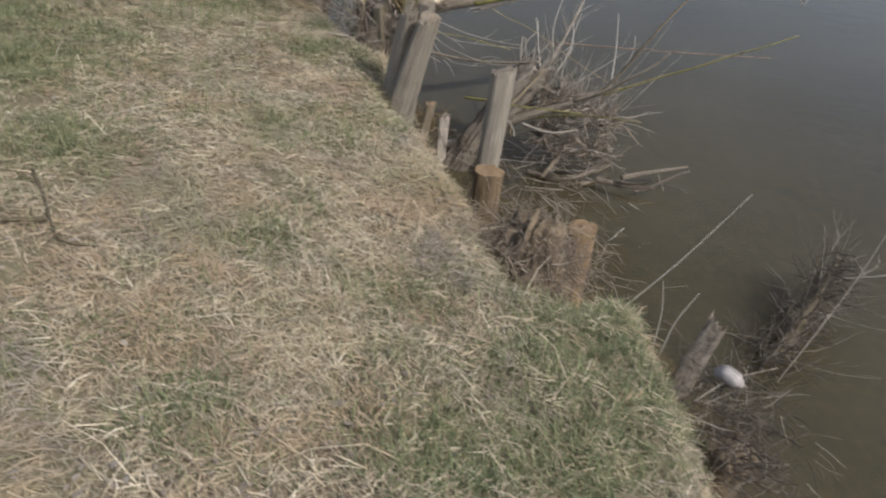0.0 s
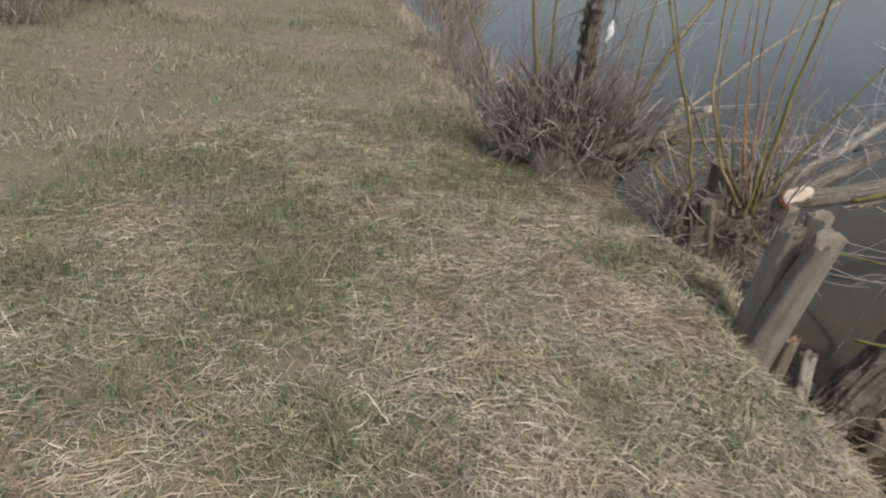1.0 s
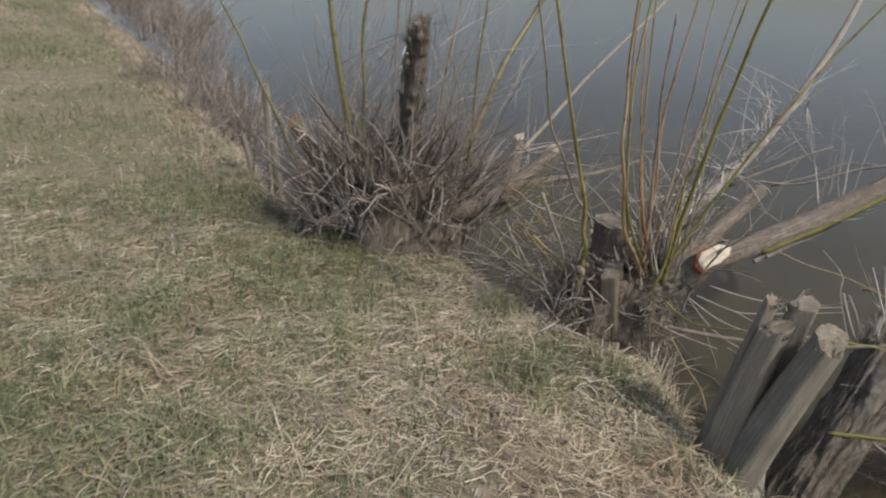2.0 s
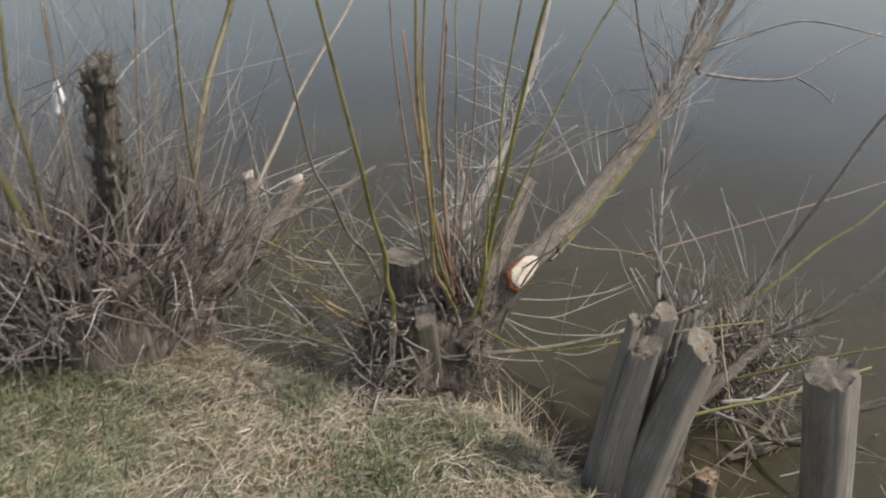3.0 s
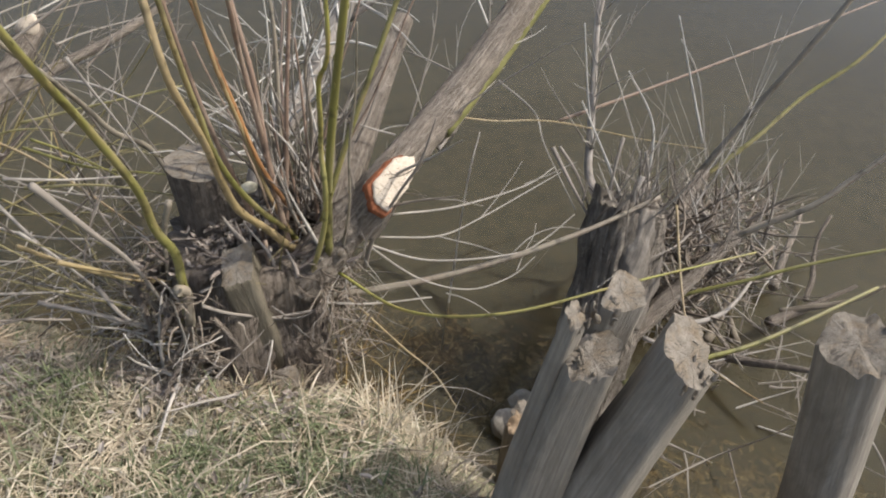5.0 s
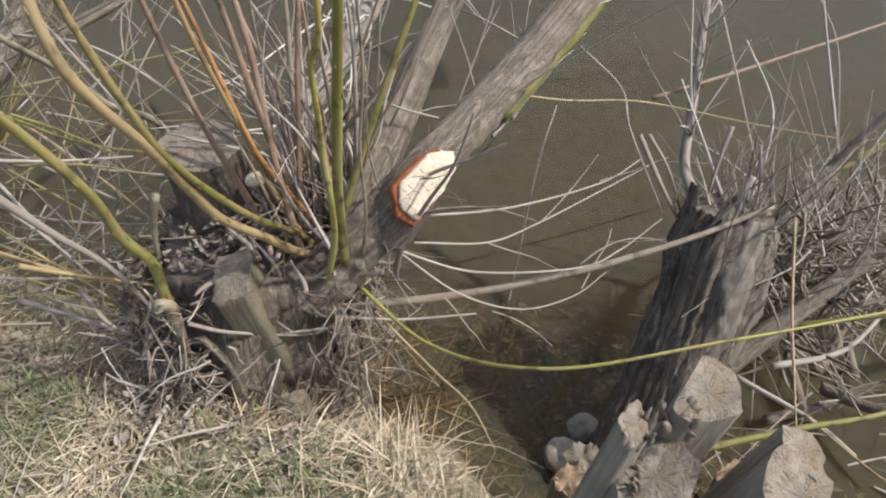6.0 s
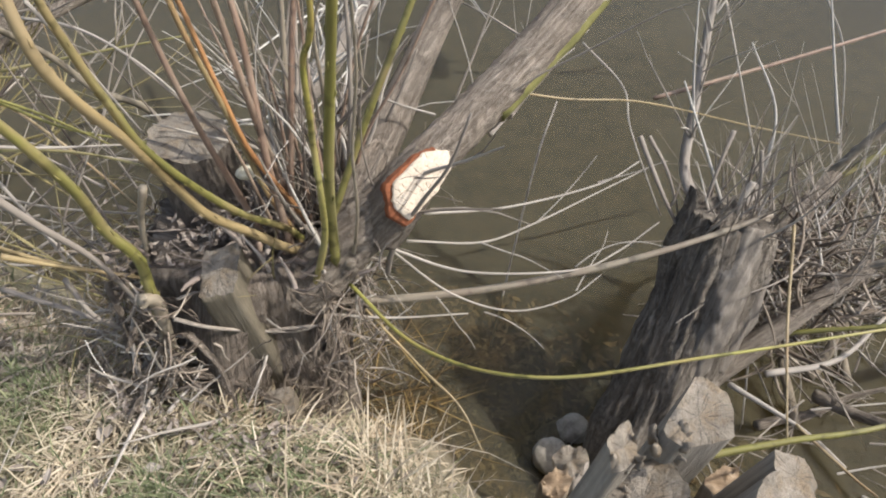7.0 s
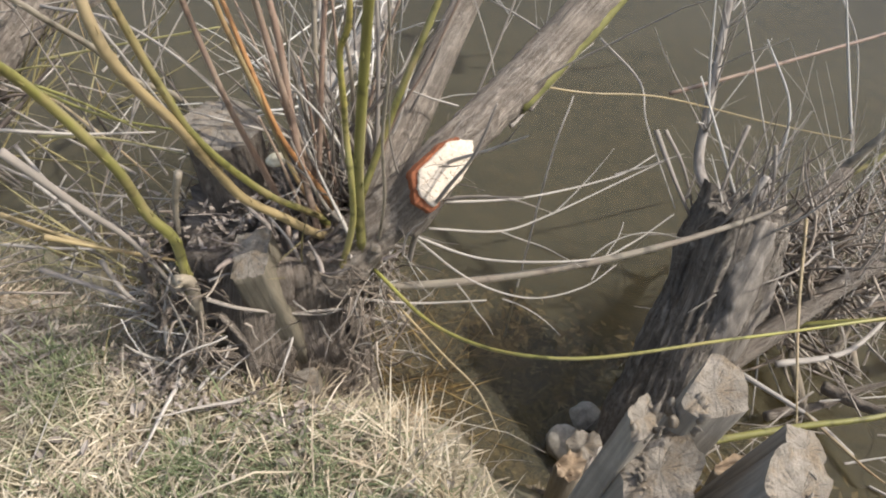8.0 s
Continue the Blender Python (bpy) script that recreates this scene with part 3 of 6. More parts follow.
def split_post():
    t = thing("split_post", (0.02, 3.08, -0.2), "grey weathered post split into upright pieces, broken rough tops", "post")
    ring_post(t, [(0.05, 3.15, -0.70), (0.055, 3.12, 0.0), (0.106, 3.078, 0.460)], (0.090, 0.054), 3, M_POST, 0.018, (0.016, -0.014), 4, oval=0.9, flats=((0.6, 0.70), (1.9, 0.86), (3.2, 0.8), (4.5, 0.9), (5.5, 0.88)))
    ring_post(t, [(0.02, 3.19, -0.60), (0.03, 3.16, 0.0), (0.092, 3.116, 0.527)], (0.055, 0.030), 17, M_POST, 0.020, (0.004, 0.010), 4, 28, 26, 0.8, flats=((1.0, 0.6), (2.5, 0.8), (4.0, 0.7), (5.4, 0.8)))
    ring_post(t, [(0.13, 3.24, -0.70), (0.165, 3.17, 0.0), (0.187, 3.108, 0.534)], (0.066, 0.055), 11, M_POST, 0.007, (0.012, 0.004), 5, oval=0.95, flats=((1.2, 0.40), (2.7, 0.75), (3.6, 0.55), (4.9, 0.85), (6.1, 0.8)))
    s = Shape()
    splinters(s, (0.112, 3.070, 0.455), 0.040, 60, 0.7)
    splinters(s, (0.092, 3.112, 0.530), 0.022, 12, 0.6)
    splinters(s, (0.150, 3.100, 0.525), 0.020, 10)
    tagged(part("splintering", s, M_END, t, "pale frayed splinters"), kind="stuff")
    d = thing("leaning_post", (0.08, 3.03, -0.2), "leaning grey post with a rough sawn top beside the split post", "post")
    ring_post(d, [(0.03, 3.12, -0.70), (0.115, 3.045, 0.0), (0.220, 2.975, 0.480)], (0.096, 0.052), 5, M_POST, 0.013, (0.022, 0.014), 5, flats=((0.3, 0.9), (1.5, 0.92), (2.6, 0.76), (3.9, 0.9), (5.0, 0.84)))
    s = Shape()
    splinters(s, (0.195, 2.955, 0.475), 0.044, 26, 0.6)
    tagged(part("splintering", s, M_END, d, "crumbling splinters round the top"), kind="stuff")
    e = thing("back_post", (0.2, 3.06, -0.2), "narrow grey post remnant with a flat sawn top", "post")
    ring_post(e, [(0.10, 3.16, -0.65), (0.19, 3.09, 0.0), (0.263, 3.013, 0.490)], (0.055, 0.042), 8, M_POST, 0.005, (0.0, 0.006), 3, oval=0.8, flats=((0.2, 0.62), (1.5, 0.8), (2.6, 0.55), (4.2, 0.75), (5.3, 0.8)))
    f = thing("sawn_stub", (-0.16, 3.74, -0.14), "short square wooden stub in the straw at the bank edge", "stub")
    ring_post(f, [(-0.155, 3.715, -0.20), (-0.160, 3.715, -0.10), (-0.172, 3.715, -0.022)], (0.046, 0.044), 15, M_STUB, 0.006, (0.006, 0.0), 3, 32, 10, flats=((0.5, 0.7), (2.07, 0.7), (3.64, 0.7), (5.21, 0.7)))


def broken_stubs():
    """Short snapped stubs with pale torn tops, left standing in the shallows."""
    for place, r, sd, label in (((0.755, 3.25, -0.385), 0.046, 52, "short snapped stub with a pale orange torn top in shallow water"), ((0.29, 3.36, -0.16), 0.034, 55, "short split stub with an orange-brown torn top behind the posts")):
        x, y, z = place
        t = thing("broken_stub", (x, y, -0.6), label, "stub", "broken stubs")
        ring_post(t, [(x - .05, y - .03, -0.72), (x - .02, y - .01, (z - .6) / 2), place], (r * 1.05, r), sd, M_STUB, 0.030, (0.016, -0.008), 4, 36, 18, flats=((0.8, 0.72), (2.4, 0.85), (4.4, 0.78)), end=M_TORN, cut_label="pale orange torn wood")
        s = Shape()
        splinters(s, (x, y, z), r * .8, 12, 0.7)
        tagged(part("splintering", s, M_TORN, t, "pale torn splinters"), kind="stuff")


def gnawed_post():
    t = thing("round_post", (0.73, 2.75, -0.5), "thick round grey post standing in the shallows, sawn top", "post")
    ring_post(t, [(0.735, 2.715, -0.75), (0.735, 2.79, -0.15), (0.70, 2.87, 0.315)], (0.070, 0.076), 21, M_POST, 0.022, (0.020, -0.016), 5, flats=((0.9, 0.92), (2.3, 0.86), (3.9, 0.93), (5.2, 0.85)))
    s = Shape()
    s.tube([(0.735, 2.722, -0.72), (0.735, 2.735, -0.62), (0.736, 2.75, -0.52), (0.736, 2.76, -0.44)], [0.078, 0.080, 0.077, 0.071], 26, 16, 0.06, 3.0)
    part("wet_sleeve", s, M_MOSS, t, "dark mossy wet wood at the water line")


def thin_stake():
    t = thing("thin_stake", (0.44, 3.34, -0.6), "thin bleached stake with a flared frayed top in shallow water", "stake")
    ring_post(t, [(0.455, 3.31, -0.72), (0.395, 3.39, -0.45), (0.385, 3.42, -0.25)], (0.034, 0.044), 31, M_DEAD, 0.03, (0.016, 0.0), 4, 30, 24, flats=((0.4, 0.7), (2.4, 0.62), (4.3, 0.75)))


def orange_stump():
    t = thing("orange_stump", (1.25, 2.02, -0.35), "short orange-brown sawn stump at the water's edge", "stump")
    ring_post(t, [(1.275, 1.95, -0.66), (1.262, 2.0, -0.33), (1.24, 2.04, -0.10)], (0.070, 0.072), 41, M_GNAWED, 0.02, (0.02, 0.0), 4, 28, 16, end=M_GNAWED)


def sawn_stump():
    t = thing("sawn_stump", (0.74, 2.30, -0.3), "stout brown sawn stump beside the round post", "stump")
    ring_post(t, [(0.775, 2.20, -0.62), (0.76, 2.28, -0.28), (0.742, 2.35, -0.055)], (0.066, 0.080), 43, M_WETSTUMP, 0.010, (0.012, 0.008), 5, 36, 18, end=M_GNAWED, cut_label="orange-brown sawn top")


split_post()
broken_stubs()
sawn_stump()
gnawed_post()
thin_stake()
orange_stump()

# ---- coppiced willow beside the posts ----


def coarse_stump(parent, centre, radius, top, seed, material, name="stump", foot=-0.68):
    """A lumpy old stool with burrs and hollows."""
    s = Shape()
    cx, cy = centre
    sides, rings = 52, 26
    for k in range(rings):
        u = k / (rings - 1)
        zz = foot + (top - foot) * u
        for j in range(sides):
            a = 6.2832 * j / sides
            q = Vector((math.cos(a) * 1.7, math.sin(a) * 1.7, u * 2.4 + seed))
            f = 1.12 - 0.30 * u + 0.26 * noise.noise(q) + 0.14 * noise.noise(q * 3.1) + 0.07 * noise.noise(q * 8)
            s.v.append(Vector((cx + radius * f * math.cos(a), cy + radius * f * math.sin(a), zz + 0.03 * noise.noise(q * 2))))
    for k in range(rings - 1):
        for j in range(sides):
            j2 = (j + 1) % sides
            s.f.append((k * sides + j, k * sides + j2, (k + 1) * sides + j2, (k + 1) * sides + j))
            w = 6.28 * radius / sides
            s.uv.extend(((j * w, k * .025), (j * w + w, k * .025), (j * w + w, k * .025 + .025), (j * w, k * .025 + .025)))
    b = (rings - 1) * sides
    s.v.append(Vector((cx, cy, top - 0.03)))
    for j in range(sides):
        s.f.append((b + j, b + (j + 1) % sides, len(s.v) - 1))
        s.uv.extend(((j * .02, 0), (j * .02 + .02, 0), (j * .02, .1)))
    return part(name, s, material, parent)


def twig_mass(parent, name, material, count, start, way, length, radius, bend=0.25, sides=4, label=""):
    """Many thin stiff twigs with side spurs as one piece; start(), way() and length() draw each one."""
    s = Shape()
    for _ in range(count):
        L, r = length(), radius() * 0.8
        pts = wander(start(), way(), L, bend * 0.42, 4)
        s.tube(pts, [r, r * .85, r * .7, r * .5, r * .22], sides, 5, cap=False, seed=rnd.random() * 9)
        for k in ((1, 2, 3) if L > .25 else (rnd.choice((1, 2, 3)),)):
            if rnd.random() > 0.5:
                continue
            d = (pts[k + 1] - pts[k]).normalized() + Vector((rnd.gauss(0, .5), rnd.gauss(0, .5), rnd.gauss(.1, .4)))
            s.tube(wander(pts[k], d, L * rnd.uniform(.15, .45), bend * .4, 2), [r * .5, r * .35, r * .12], 3, 3, cap=False)
    ob = part(name, s, material, parent, label)
    return tagged(ob, kind="stuff")


def chip(s, p, L):
    """One curled leaf or flake of bark."""
    a, r = rnd.uniform(0, 6.28), rnd.uniform(.25, .6)
    d, e = Vector((math.cos(a), math.sin(a), rnd.gauss(0, .4))), Vector((-math.sin(a), math.cos(a), rnd.gauss(0, .4)))
    up = Vector((0, 0, L * rnd.uniform(.1, .4)))
    q = [p - d * L, p - d * L * .2 + e * L * r, p + d * L, p + d * L * .1 - e * L * r]
    s.face([q[0] + up, q[1], p])
    s.face([q[1], q[2] + up, p])
    s.face([q[2] + up, q[3], p])
    s.face([q[3], q[0] + up, p])


def round_stool(radius, zs):
    """A place on the skin of the stool, clear of the leaning plank."""
    while True:
        a = rnd.uniform(0, 6.28)
        z = rnd.uniform(*zs)
        if 4.15 < a < 5.05 and z > .04 and rnd.random() < .93:
            continue
        q = radius * (1.12 - .5 * max(z, 0)) * (1 + abs(rnd.gauss(0, .12)))
        return Vector((-0.15 + q * math.cos(a), 3.95 + q * math.sin(a), z))


def main_willow():
    t = thing("coppiced_willow", (-0.12, 3.86, -0.2), "old coppiced willow stool with green shoots and cut limbs", "willow")
    coarse_stump(t, (-0.15, 3.95), 0.20, 0.24, 2.0, M_STUMP)
    # sawn stool head and the leaning plank stub
    ring_post(t, [(-0.15, 4.05, -0.15), (-0.16, 4.07, 0.15), (-0.172, 4.078, 0.405)], (0.088, 0.076), 61, M_STUMP, 0.006, (0.006, 0.012), 5, skin="sawn_head")
    ring_post(t, [(-0.14, 3.855, -0.12), (-0.17, 3.825, 0.10), (-0.205, 3.825, 0.280)], (0.066, 0.062), 63, M_PLANK, 0.010, (0.018, 0.0), 5, 36, 20, 0.8, skin="plank_stub", flats=((0.3, 0.7), (1.87, 0.7), (3.44, 0.7), (5.01, 0.7)))
    # big limb reaching over the water, with its cut side branch
    a = curve3((0.150, 3.822, 0.340), (1.21, 4.21, 0.64), (2.07, 4.78, 1.14), 0.96, 9)
    s = Shape()
    pts = [(-0.06, 3.84, 0.14), (0.022, 3.818, 0.238), *a]
    s.tube(pts, [0.064, 0.058, 0.046, 0.046, 0.047, 0.046, 0.045, 0.044, 0.043, 0.042, 0.040], 44, 260, 0.11, 1.0, (7.0, 34.0))
    limb = part("limb", s, M_BARK, t, "rough grey-brown barked limb")
    for m, pts, r0, r1 in ((M_BARK, [(1.90, 4.66, 0.92), (1.95, 4.75, 1.02), (2.08, 4.81, 1.28), (2.16, 4.86, 1.55)], 0.034, 0.020),
                           (M_BARK, [(1.92, 4.66, 0.92), (2.09, 4.72, 1.11), (2.22, 4.73, 1.29), (2.40, 4.78, 1.55)], 0.032, 0.020),
                           (M_DEAD, [(1.97, 4.67, 0.90), (2.24, 4.52, 0.87), (2.47, 4.41, 0.89), (2.69, 4.34, 1.02), (2.93, 4.26, 1.13)], 0.010, 0.004),
                           (M_DEAD, [(2.47, 4.41, 0.89), (2.58, 4.30, 0.81), (2.62, 4.26, 0.76), (2.65, 4.27, 0.81)], 0.006, 0.003),
                           (M_DEAD, [(2.03, 4.71, 1.01), (2.44, 4.55, 1.16), (2.64, 4.45, 1.18), (2.95, 4.24, 1.11)], 0.008, 0.004),
                           (M_DEAD, [(1.50, 4.41, 0.74), (1.20, 4.57, 0.64), (0.92, 4.66, 0.50), (0.72, 4.75, 0.47)], 0.009, 0.004),
                           (M_BARK, [(1.50, 4.42, 0.76), (1.48, 4.58, 0.99), (1.48, 4.66, 1.14), (1.46, 4.72, 1.35)], 0.009, 0.005),
                           (M_DEAD, [(0.80, 4.71, 0.46), (0.99, 4.67, 0.55), (1.12, 4.63, 0.64), (1.31, 4.53, 0.66)], 0.005, 0.002),
                           (M_DEAD, [(0.45, 4.42, 0.52), (0.62, 4.35, 0.65), (0.69, 4.33, 0.70), (0.82, 4.30, 0.78)], 0.009, 0.005),
                           (M_YELLOW, [(0.42, 3.97, 0.42), (0.64, 3.95, 0.34), (0.85, 3.90, 0.30), (1.21, 3.84, 0.16), (1.45, 3.73, 0.10)], 0.0028, 0.0016)):
        stem("side_branch", t, m, pts, r0, r1, 9, 0.08, rnd.random() * 9)
    stem("live_strip", t, M_LIVE, [Vector(p) + Vector((0.386, -0.778, -0.498)) * off for p, off in zip(a[1:], (0.034, 0.037, 0.036, 0.035, 0.035, 0.034, 0.033, 0.032))], 0.020, 0.018, 12, 0.2, 2.0, "green strip of live bark")
    s = Shape()
    n = Vector((-0.16, -0.80, 0.58)).normalized()
    along = Vector((0.80, 0.22, 0.56)).normalized()
    along = (along - n * along.dot(n)).normalized()
    across = n.cross(along)
    c = Vector((0.170, 3.742, 0.394))
    turned = (along * 0.99 - across * 0.14).normalized()
    beside = n.cross(turned)
    c = c + along * 0.008 + across * 0.012
    raw = ((0.036, 0.040), (-0.043, 0.0385), (-0.0685, 0.0056), (-0.0638, -0.0316), (0.0097, -0.0298), (0.0559, -0.0158), (0.0745, 0.0113))
    rim = ((0.060, 0.030), (0.024, 0.045), (-0.053, 0.044), (-0.086, -0.002), (-0.075, -0.039), (0.0, -0.028), (0.050, -0.014))
    for name, material, label, corners, depth in (("red_rim", M_RED, "red-brown torn inner bark", rim, 0.0), ("fresh_cut", M_CUT, "cream fresh cut face with dry cracks", raw, 0.008)):
        s = Shape()
        count = 8 * len(corners)
        outline = []
        for j in range(count):
            p, q = corners[j // 8], corners[(j // 8 + 1) % len(corners)]
            u = (j % 8) / 8
            w = Vector((j * .55, depth * 90, 2.0))
            outline.append((p[0] + (q[0] - p[0]) * u + .0045 * noise.noise(w), p[1] + (q[1] - p[1]) * u + .0045 * noise.noise(w + Vector((9, 0, 0)))))
        for q, lift in ((1.04, -0.032), (1.0, 0.0), (0.96, 0.002), (0.7, 0.002), (0.35, 0.002)):
            for x, y in outline:
                p = c + turned * x * q + beside * y * q
                s.v.append(p + n * (depth + lift + 0.003 * noise.noise(p * 45) + 0.0016 * noise.noise(p * 140)))
        s.v.append(c + n * (depth + 0.002))
        for k in range(4):
            for j in range(count):
                s.f.append((k * count + j, k * count + (j + 1) % count, (k + 1) * count + (j + 1) % count, (k + 1) * count + j))
        for j in range(count):
            s.f.append((4 * count + j, 4 * count + (j + 1) % count, 5 * count))
        s.uv = [((s.v[k] - c).dot(turned), (s.v[k] - c).dot(beside)) for q in s.f for k in q]
        part(name, s, material, limb, label)
    s = Shape()
    s.tube([(0.10, 3.806, 0.275), (0.150, 3.788, 0.362), (0.215, 3.80, 0.41)], [0.056, 0.050, 0.040], 30, 24, 0.10, 3, (6.0, 20.0))
    part("branch_collar", s, M_BARK, limb)
    s = Shape()
    s.tube([(0.03, 3.79, 0.25), (0.02, 3.752, 0.256)], [0.013, 0.010], 12, 2)
    part("twig_scar", s, M_END, limb, "small round pale cut")
    stem("upright_limb", t, M_BARK, [(-0.02, 3.86, 0.16), *curve3((0.05, 3.84, 0.27), (0.28, 4.06, 0.40), (0.53, 4.25, 0.56), 1, 5)], 0.046, 0.030, 22, 0.10, 5.0)
    stem("bleached_limb", t, M_DEAD, [(-0.05, 4.05, 0.12), *curve3((0.03, 4.20, 0.26), (0.65, 4.50, 0.63), (1.04, 4.86, 1.35), 1.1, 7)], 0.036, 0.012, 16, 0.14, 6.0, "bleached barkless dead limb")
    # living shoots
    for m, a, b, c, r in (
            (M_RUST, (-0.06, 3.86, 0.24), (-0.10, 3.97, 0.77), (-0.03, 4.04, 1.29), 0.009),
            (M_SHOOT, (0.00, 3.78, 0.24), (-0.02, 3.68, 0.83), (0.04, 3.58, 1.33), 0.012),
            (M_SHOOT, (0.02, 3.84, 0.30), (0.22, 3.84, 0.81), (0.47, 3.83, 1.24), 0.009),
            (M_RUST, (-0.10, 3.92, 0.25), (-0.20, 3.92, 0.60), (-0.24, 3.96, 1.05), 0.008),
            (M_GREYSHOOT, (-0.02, 3.96, 0.22), (0.02, 4.02, 0.60), (0.06, 4.10, 1.10), 0.008),
            (M_YELLOW, (-0.03, 3.88, 0.22), (-0.16, 3.90, 0.62), (-0.22, 3.86, 1.15), 0.007),
            (M_RUST, (-0.05, 3.90, 0.22), (0.05, 3.98, 0.70), (0.12, 4.05, 1.15), 0.007)):
        stem("shoot", t, m, curve3(a, b, c, 1.35, 8), r * 0.82, r * 0.36, 10, 0.10, rnd.random() * 9)
    # curved shoots that lean out over the grass
    for m, r0, r1, pts in (
            (M_GREYSHOOT, 0.014, 0.0112, [(-0.335, 3.87, -0.08), (-0.330, 3.855, 0.10), (-0.326, 3.842, 0.24), (-0.326, 3.838, 0.28)]),
            (M_SHOOT, 0.0108, 0.0045, [(-0.328, 3.848, 0.18), (-0.326, 3.838, 0.28), (-0.332, 3.828, 0.36), (-0.345, 3.82, 0.44), (-0.375, 3.80, 0.56), (-0.43, 3.76, 0.72), (-0.49, 3.69, 0.88), (-0.55, 3.63, 1.06), (-0.63, 3.56, 1.30), (-0.71, 3.49, 1.55)]),
            (M_GREYSHOOT, 0.0085, 0.004, [(-0.18, 4.27, 0.22), (-0.22, 4.32, 0.33), (-0.30, 4.27, 0.43), (-0.36, 4.24, 0.53), (-0.43, 4.16, 0.66), (-0.50, 4.10, 0.80), (-0.59, 4.01, 1.08), (-0.68, 3.92, 1.42)]),
            (M_YELLOW, 0.0095, 0.0045, [(0.0, 3.90, 0.16), (-0.074, 3.845, 0.268), (-0.139, 3.796, 0.371), (-0.195, 3.76, 0.466), (-0.241, 3.711, 0.575), (-0.278, 3.65, 0.70), (-0.315, 3.59, 0.85), (-0.342, 3.60, 1.0), (-0.355, 3.60, 1.15), (-0.37, 3.58, 1.45)]),
            (M_SHOOT, 0.0070, 0.0035, [(-0.02, 3.89, 0.22), (-0.071, 3.86, 0.30), (-0.15, 3.79, 0.43), (-0.224, 3.726, 0.554), (-0.262, 3.67, 0.675), (-0.28, 3.64, 0.75), (-0.30, 3.61, 0.84), (-0.315, 3.60, 0.94), (-0.32, 3.62, 1.12), (-0.31, 3.65, 1.40)]),
            (M_LIME, 0.0068, 0.0034, [(-0.055, 3.80, 0.16), (-0.036, 3.775, 0.235), (-0.023, 3.74, 0.361), (-0.026, 3.715, 0.485), (-0.037, 3.70, 0.573), (-0.044, 3.69, 0.647), (-0.043, 3.675, 0.735), (-0.040, 3.66, 0.81), (-0.03, 3.64, 1.05), (0.0, 3.62, 1.40)]),
            (M_ORANGE, 0.0058, 0.0028, [(0.0, 3.91, 0.22), (-0.03, 3.895, 0.32), (-0.088, 3.878, 0.47), (-0.122, 3.902, 0.603), (-0.14, 3.921, 0.726), (-0.19, 3.93, 0.95), (-0.23, 3.95, 1.25)]),
            (M_RUST, 0.0075, 0.0035, [(-0.02, 3.95, 0.24), (-0.06, 3.925, 0.44), (-0.089, 3.905, 0.604), (-0.10, 3.90, 0.717), (-0.135, 3.85, 0.86), (-0.16, 3.80, 1.02), (-0.19, 3.74, 1.30)])):
        stem("shoot", t, m, pts, r0, r1, 10, 0.10, rnd.random() * 9)
    # low stems that sweep over the water
    stem("drooping_stem", t, M_GREYSHOOT, curve3((-0.10, 3.93, 0.03), (0.42, 3.68, 0.01), (0.92, 3.53, 0.21), 1, 8), 0.011, 0.006, 9, 0.05, 3.1)
    stem("drooping_shoot", t, M_LIME, [(0.02, 3.79, 0.18), (0.07, 3.56, 0.20), (0.18, 3.36, 0.29), (0.42, 3.24, 0.345), (0.72, 3.14, 0.36)], 0.0042, 0.0022, 7, 0.03, 4.2)
